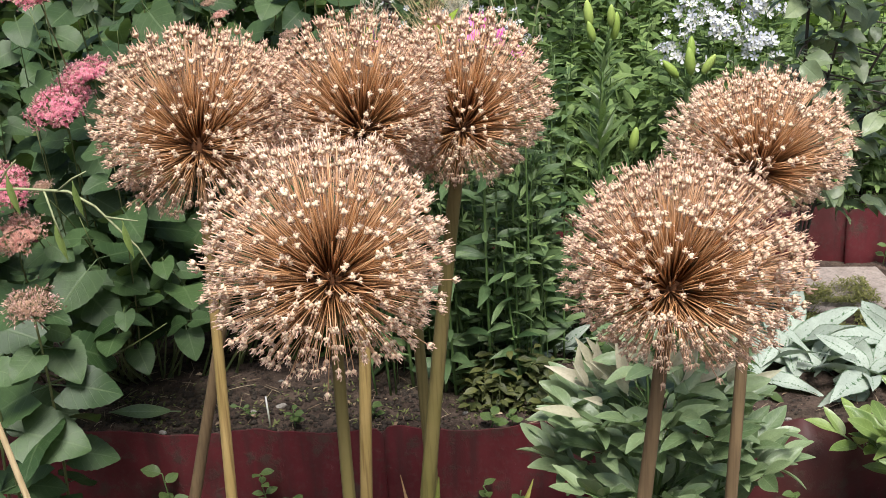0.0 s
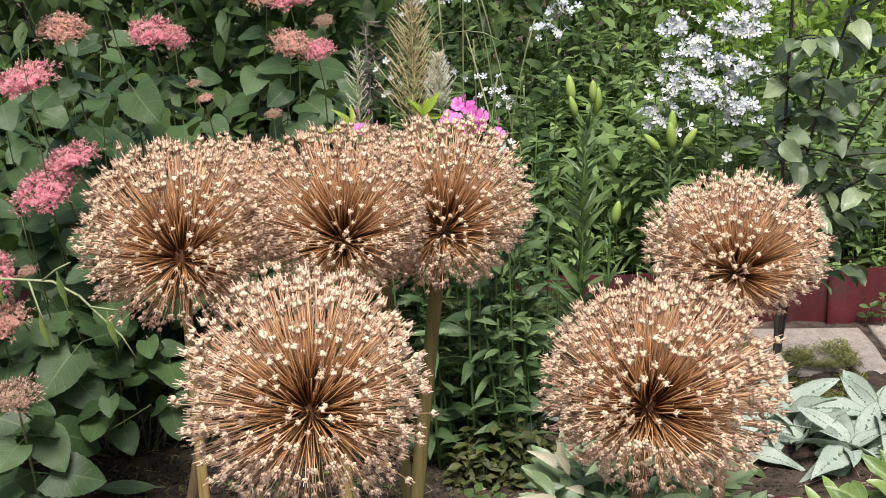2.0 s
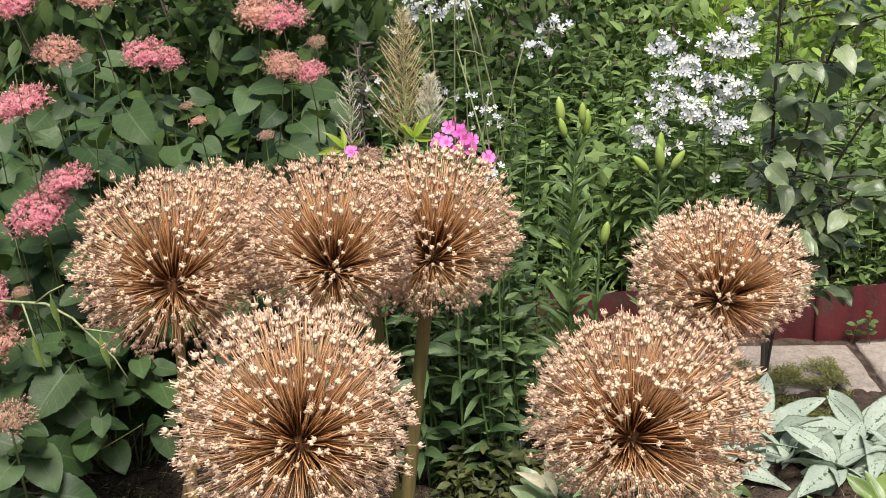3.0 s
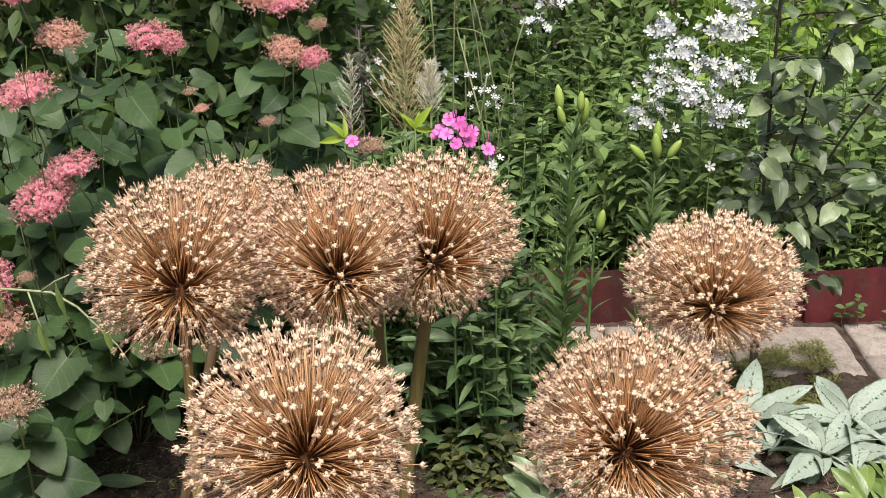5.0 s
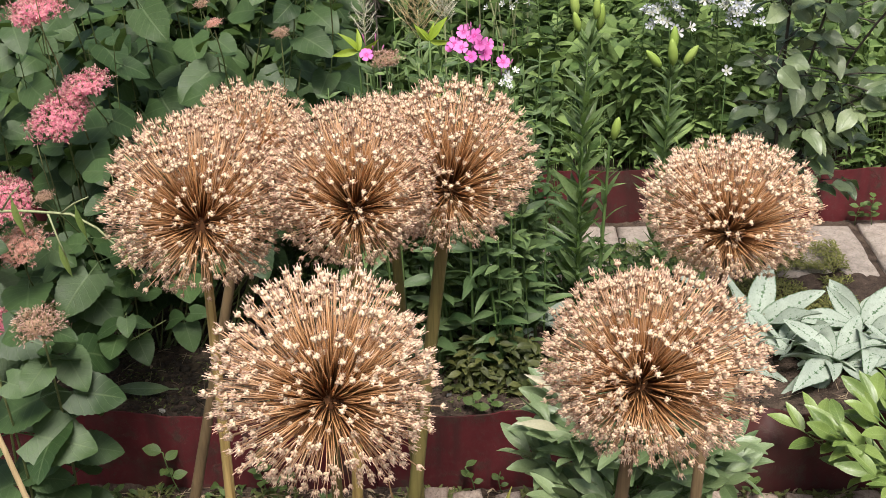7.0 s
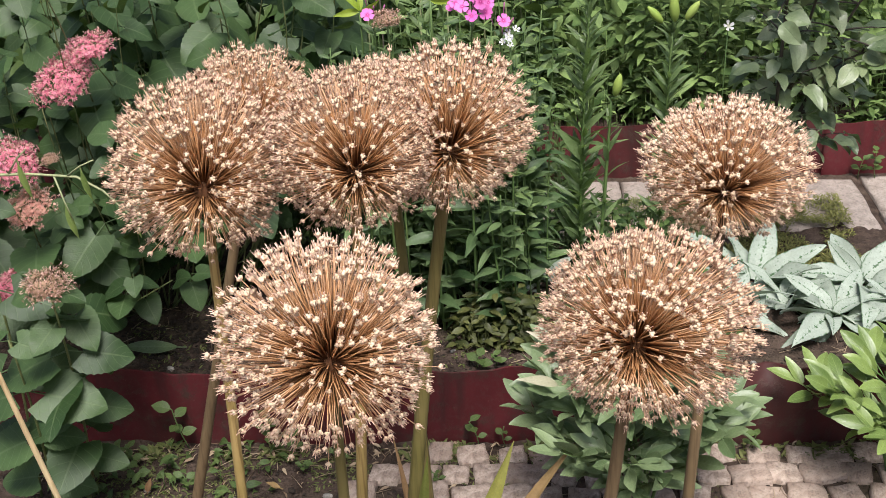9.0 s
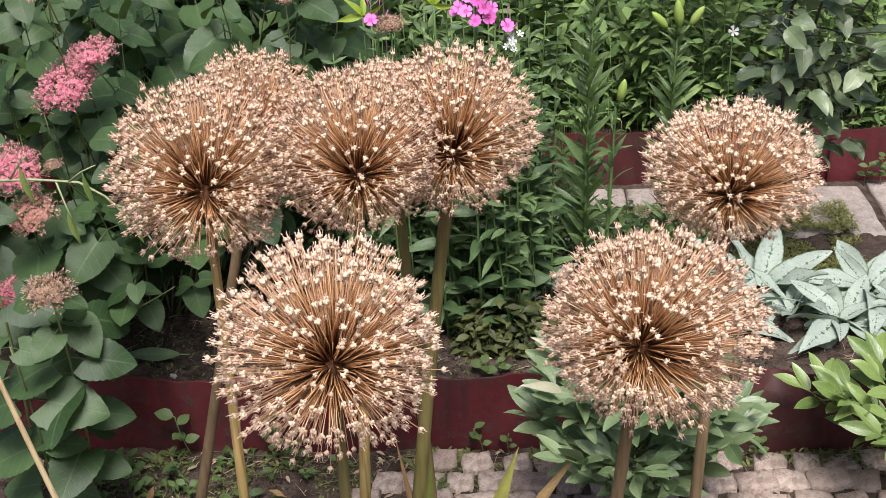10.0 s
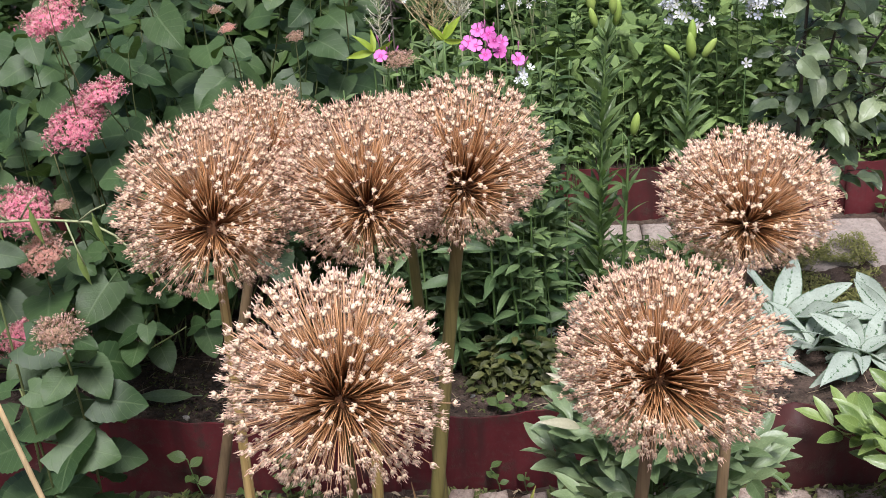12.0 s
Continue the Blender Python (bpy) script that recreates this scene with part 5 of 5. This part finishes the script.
def weeds():
    rnd = random.Random(111)
    for i, (x, y, n, s, h) in enumerate(((-0.456, -0.02, 5, 0.034, 0.100), (-0.285, -0.02, 9, 0.023, 0.105), (-0.255, -0.03, 6, 0.020, 0.06), (0.102, -0.014, 4, 0.020, 0.065), (0.155, -0.014, 3, 0.018, 0.06), (-0.55, -0.08, 6, 0.02, 0.06), (-0.52, -0.12, 6, 0.022, 0.05), (-0.43, -0.14, 5, 0.02, 0.04), (-0.16, -0.05, 6, 0.016, 0.03), (-0.22, -0.09, 6, 0.015, 0.03), (0.03, -0.12, 5, 0.014, 0.03), (0.10, 0.05, 4, 0.024, 0.03), (0.135, 0.06, 4, 0.022, 0.03), (-0.10, 0.09, 6, 0.018, 0.03), (-0.25, 0.06, 7, 0.018, 0.04), (-0.34, 0.1, 5, 0.014, 0.03), (0.60, -0.03, 5, 0.02, 0.05), (0.9, -0.03, 5, 0.02, 0.05), (1.10, 1.04, 8, 0.026, 0.09), (1.16, 1.0, 8, 0.026, 0.07), (1.06, 1.06, 6, 0.022, 0.07))):
        sprig((x, y, ground_z(x, y)), n, s, 200 + i, "small green weed seedling in the soil", None, h)
    # grass-like litter and green fuzz on the front path
    for nm, lab, x0, x1, y0, y1, n, mt, ln in (
            ("moss", "green moss and weeds between the setts", -0.65, 0.16, -0.30, -0.012, 3600, M_MOSS, 0.011),
            ("moss", "sparse moss in the joints of the setts", 0.0, 1.3, -0.36, -0.012, 3600, M_MOSS, 0.006),
            ("moss", "cushion of yellow-green moss beside a path", 0.56, 0.97, 0.50, 0.90, 11000, M_CUSHION, 0.0105),
            ("grass_fringe", "thin dry grass and moss along the edging foot", -0.65, 1.3, -0.055, -0.010, 1500, M_MOSS, 0.020),
            ("moss", "sparse green seedlings over bare soil", -0.62, 0.22, 0.045, 0.26, 900, M_MOSS, 0.011),
            ("moss", "moss beside a garden path under lilies", 0.34, 0.62, 0.70, 0.92, 2500, M_MOSS, 0.010)):
        t = thing(nm, ((x0 + x1) / 2, (y0 + y1) / 2, ground_z((x0 + x1) / 2, (y0 + y1) / 2)), lab, "moss", "moss", "stuff")
        g = Geo()
        blade = leaf_geo(1.0, 0.36, "oval", 0.2, 0.3, 2, cols=(-1.0, 0.0, 1.0))
        made = 0
        while made < n:
            x, y = rnd.uniform(x0, x1), rnd.uniform(y0, y1)
            if noise.noise(Vector((x * 16, y * 16, 1.5))) < rnd.uniform(-0.25, 0.25) - (0.2 if y > 0.5 else 0.0):
                continue
            made += 1
            a = rnd.uniform(0, 6.28)
            z = ground_z(x, y) - 0.001 + (0.016 if y > 0.74 else 0.0) + (rnd.uniform(0, 0.011) if mt is M_CUSHION else 0.0)
            g.add(blade, aim((x, y, z), (math.cos(a), math.sin(a), rnd.uniform(0.2, 1.3)), (0, 0, 1), ln * rnd.uniform(0.5, 1.3)))
        put("sprig_mass", g.mesh("sprig_mass", mt), t, kind="stuff")


def litter():
    """Clods, pebbles, dry bits."""
    rnd = random.Random(121)
    t = thing("soil_clods", (-0.2, 0.2, 0.11), "scattered dark soil clods and crumbs on the bed", "soil", "", "stuff")
    g = Geo()
    for k in range(3200):
        x, y = rnd.uniform(-0.8, 0.9), rnd.uniform(0.035, 0.38) if k % 4 else rnd.uniform(-0.3, -0.01)
        r = rnd.uniform(0.0012, 0.0042) * (1 if rnd.random() < 0.93 else 1.8)
        g.add(ball_geo(r, (1, rnd.uniform(0.6, 1.3), 0.55), 0.4, k), pose(x, y, ground_z(x, y) + r * 0.3, 0, 0, rnd.uniform(0, 360)))
    for k in range(700):
        x, y = rnd.uniform(-0.55, 0.0), rnd.uniform(0.035, 0.24)
        r = rnd.uniform(0.002, 0.0065) * (1 if rnd.random() < 0.9 else 1.6)
        g.add(ball_geo(r, (1, rnd.uniform(0.6, 1.3), 0.6), 0.45, k), pose(x, y, ground_z(x, y) + r * 0.25, 0, 0, rnd.uniform(0, 360)))
    put("clod_mass", g.mesh("clod_mass", M_CLOD), t, kind="stuff")
    pm = [Geo().add(ball_geo(0.006, (1.2, 0.9, 0.55), 0.12, s, 2)).mesh("pebble", M_PEBBLE) for s in range(3)]
    for k in range(24):
        x, y = rnd.uniform(-0.6, 0.8), rnd.choice((rnd.uniform(0.04, 0.3), rnd.uniform(-0.25, -0.01)))
        p = new("pebble", rnd.choice(pm))
        p.matrix_basis = pose(x, y, ground_z(x, y) + 0.0015, 0, 0, rnd.uniform(0, 360)) @ Matrix.Scale(rnd.uniform(0.6, 1.5), 4)
        tagged(p, "small pale pebble lying on the soil", "pebble", "pebbles")
    t = thing("dry_litter", (-0.1, -0.1, -0.02), "dry straw, twigs and leaf bits on the ground", "litter", "", "stuff")
    g = Geo()
    for k in range(900):
        x, y = rnd.uniform(-0.8, 1.0), rnd.choice((rnd.uniform(0.045, 0.35), rnd.uniform(-0.25, 0.0), rnd.uniform(-0.05, -0.005)))
        a, ln = rnd.uniform(0, 6.28), rnd.uniform(0.012, 0.05)
        z = ground_z(x, y) + 0.003
        d = Vector((math.cos(a), math.sin(a), rnd.uniform(-0.1, 0.25)))
        d.y = abs(d.y) if y > 0 else -abs(d.y)
        if k % 3:
            g.add(tube_geo([(x, y, z), (x + d.x * ln / 2, y + d.y * ln / 2, z + 0.003), (x + d.x * ln, y + d.y * ln, z + abs(d.z) * ln)], 0.0007, 3))
        else:
            g.add(leaf_geo(ln * 0.45, ln * 0.16, "oval", 0.4, 0.3, 3), aim((x, y, z + 0.002), d, (0, 0, 1), 1.0, rnd.uniform(-0.5, 0.5)))
    put("litter_mass", g.mesh("litter_mass", M_LITTER), t, kind="stuff")


M_LITTER = petal_mat("straw", (0.16, 0.10, 0.06), (0.42, 0.33, 0.22), trans=0.05)


def singles():
    rnd = random.Random(131)
    # leaning dry stick
    t = thing("dry_stick", (-0.31, -0.75, -0.03), "straw-coloured dry stalk leaning across the plants", "stick")
    put("stalk", Geo().add(tube_geo(bezier((-0.262, -0.75, -0.03), (-0.35, -0.75, 0.35), (-0.412, -0.75, 0.69), 10), [0.0052 - 0.0022 * i / 10 for i in range(11)], 8)).mesh("stalk", M_STICK), t)
    # yellowing strap leaves at the foot of an allium
    t = thing("withered_leaf_tuft", (0.10, -0.40, -0.02), "yellow-green withered allium leaves, brown at the tips", "plant")
    put("leaf", Geo().add(leaf_geo(0.275, 0.032, "lance", 0.7, 0.12, 10, 0.02, 0, 3)).mesh("leaf", M_YELLOWLEAF), t, aim((0.08, -0.40, -0.02), (0.36, 0.12, 1), (-0.4, -1, 0.2), 1.0, 0.3))
    put("leaf", Geo().add(leaf_geo(0.27, 0.026, "lance", 0.7, 0.3, 10, 0.05, 0, 4)).mesh("leaf", M_DRYLEAF), t, aim((0.12, -0.385, -0.02), (0.42, 0.1, 1), (-0.3, -1, 0.2), 1.0, -0.4), "curled brown dry leaf")
    put("leaf", Geo().add(leaf_geo(0.26, 0.016, "lance", 0.7, 0.35, 10, 0.08, 0, 5)).mesh("leaf", M_DRYLEAF), t, aim((0.02, -0.42, -0.02), (0.03, 0.05, 1), (-0.3, -1, 0.2), 1.0, 0.8), "curled brown dry leaf")
    # sheath leaf round the thick stalk
    t = thing("sheath_leaf", (0.02, -0.515, -0.02), "long olive-green leaf clasping an allium stalk", "plant")
    put("leaf", Geo().add(leaf_geo(0.36, 0.034, "lance", 0.8, 0.03, 10, 0.0, 0, 6)).mesh("leaf", leaf_mat("olive_leaf", (0.14, 0.16, 0.035), (0.18, 0.19, 0.05), (0.2, 0.22, 0.07), rough=0.45, trans=0.1, veins=0.5)), t, aim((0.012, -0.517, -0.02), (0.13, -0.02, 1), (0.1, -1, 0), 1.0))
    # fallen leaf on the soil
    p = new("fallen_leaf", Geo().add(leaf_geo(0.12, 0.026, "lance", 0.25, 0.03, 8, 0.15, 0.02, 7)).mesh("fallen_leaf", M_PEONY))
    p.matrix_basis = aim((-0.47, 0.10, 0.137), (-1, 0.03, 0.0), (0.1, -0.75, 0.6), 1.0)
    tagged(p, "narrow grey-green leaf lying on the soil", "leaf")
    # curled dry leaf on the ground
    p = new("fallen_leaf", Geo().add(leaf_geo(0.026, 0.011, "oval", 0.9, -0.4, 8, 0.12, 0.006, 9)).mesh("fallen_leaf", M_DRYLEAF))
    p.matrix_basis = aim((-0.25, -0.15, -0.012), (-1, 0.2, 0.1), (0, -0.3, 1), 1.0)
    tagged(p, "curled orange-brown dry leaf on the path", "leaf")
    p = new("fallen_leaf", Geo().add(leaf_geo(0.022, 0.012, "oval", 0.9, 0.4, 8, 0.1, 0.006, 10)).mesh("fallen_leaf", M_DRYLEAF))
    p.matrix_basis = aim((-0.50, -0.16, -0.016), (0.2, 0.2, 0.9), (0, -1, 0.3), 1.0)
    tagged(p, "upright curled dry leaf in the soil", "leaf")
    # withered flower heads among the phlox
    t = thing("faded_phlox", (-0.03, 0.2, 0.11), "withered brownish-pink phlox flower head", "flower")
    put("stem", Geo().add(tube_geo(bezier((-0.03, 0.2, 0.11), (-0.03, 0.17, 0.5), (-0.035, 0.135, 0.765), 8), 0.002, 5)).mesh("stem", M_STEM), t)
    put("flower_head", DOMES["tan"][0], t, aim_z((-0.035, 0.13, 0.775), (0, -0.3, 1), 0.0, 0.5))
    t = thing("dark_seed_spike", (-0.10, 0.62, 0.05), "blackened dry flower spike beside the plume", "flower")
    g = Geo().add(tube_geo([(-0.10, 0.62, 0.05), (-0.105, 0.6, 0.9)], 0.002, 5))
    for k in range(70):
        q = Vector((-0.103, 0.60, rnd.uniform(0.74, 0.90))) + rand_dir(rnd) * 0.016
        g.add(leaf_geo(0.026, 0.006, "lance", 0.5, 0.6, 3), aim(q, rand_dir(rnd), rand_dir(rnd), rnd.uniform(0.7, 1.2)))
    put("spike", g.mesh("spike", M_BARK), t, kind="stuff")
    t = thing("white_phlox", (0.175, 0.2, 0.11), "small white phlox flowers below the pink ones", "flower", "white phlox")
    put("stem", Geo().add(tube_geo(bezier((0.175, 0.2, 0.11), (0.175, 0.16, 0.45), (0.176, 0.12, 0.735), 8), 0.0018, 5)).mesh("stem", M_STEM), t)
    for k in range(6):
        q = Vector((0.176, 0.115, 0.742)) + rand_dir(rnd) * 0.016
        put("flower", rnd.choice(WHITE_FLOWER), t, aim_z(q, rand_dir(rnd) * 0.6 + Vector((0, -0.8, 0.6)), rnd.uniform(0, 6), rnd.uniform(0.5, 0.75)))
    t = thing("white_star_flower", (0.617, 0.62, 0.06), "single white starry flower on a thin stem", "flower")
    put("stem", Geo().add(tube_geo([(0.617, 0.62, 0.06), (0.62, 0.61, 0.35), (0.623, 0.60, 0.60)], 0.0013, 5)).mesh("stem", M_STEM), t)
    put("flower", WHITE_FLOWER[0], t, aim_z((0.623, 0.595, 0.602), (0.2, -1, 0.6), 0.3, 1.0))
    # white plant label
    q = new("plant_marker", Geo().add(tube_geo([(-0.298, 0.07, 0.10), (-0.303, 0.075, 0.175)], 0.0016, 6)).mesh("plant_marker", M_WHITE))
    tagged(q, "thin white stick standing in the soil", "stick")


def fine_sprigs():
    """Fine twiggy shoots with tiny leaves between the flowering stems."""
    rnd = random.Random(141)
    tiny = [leaf_geo(0.026, 0.0085, "lance", 0.3, 0.2 * q, 3, 0.0, 0, q, cols=(-1.0, 0.0, 1.0)) for q in range(3)]
    for x0, x1, y0, y1, z0, z1, shoots in ((0.12, 0.22, 0.18, 0.34, 0.50, 0.70, 14), (-0.12, 0.10, 0.22, 0.40, 0.56, 0.75, 18)):
        t = thing("fine_sprigs", ((x0 + x1) / 2, (y0 + y1) / 2, ground_z((x0 + x1) / 2, (y0 + y1) / 2)), "fine twiggy green shoots with tiny narrow leaves", "plants", "fine sprigs", "stuff")
        g = Geo()
        for _ in range(shoots):
            foot = Vector((rnd.uniform(x0, x1), rnd.uniform(y0, y1), 0))
            foot.z = ground_z(foot.x, foot.y)
            top = Vector((foot.x + rnd.uniform(-0.05, 0.05), foot.y - rnd.uniform(0, 0.06), rnd.uniform(z0, z1)))
            pts = bezier(foot, foot.lerp(top, 0.5) + Vector((rnd.uniform(-0.03, 0.03), 0, 0)), top, 14)
            g.add(tube_geo(pts, [0.0010 - 0.0004 * i / 14 for i in range(15)], 4), mi=1)
            for i in range(3, 15):
                for _ in range(4):
                    d = rand_dir(rnd)
                    d.z = abs(d.z) * 0.7
                    g.add(rnd.choice(tiny), aim(pts[i] + d * rnd.uniform(0, 0.012), d, (0, -0.4, 1), rnd.uniform(0.6, 1.3), rnd.uniform(-0.5, 0.5)))
        put("sprig_mass", g.mesh("sprig_mass", M_SPRIG, M_STEM), t, kind="stuff")


M_SPRIG = leaf_mat("sprig_leaf", (0.05, 0.085, 0.03), (0.20, 0.29, 0.10), (0.15, 0.22, 0.08), rough=0.45, island=True, tip=(0.18, 0.10, 0.09))
undergrowth()
fine_sprigs()
weeds()
litter()
singles()
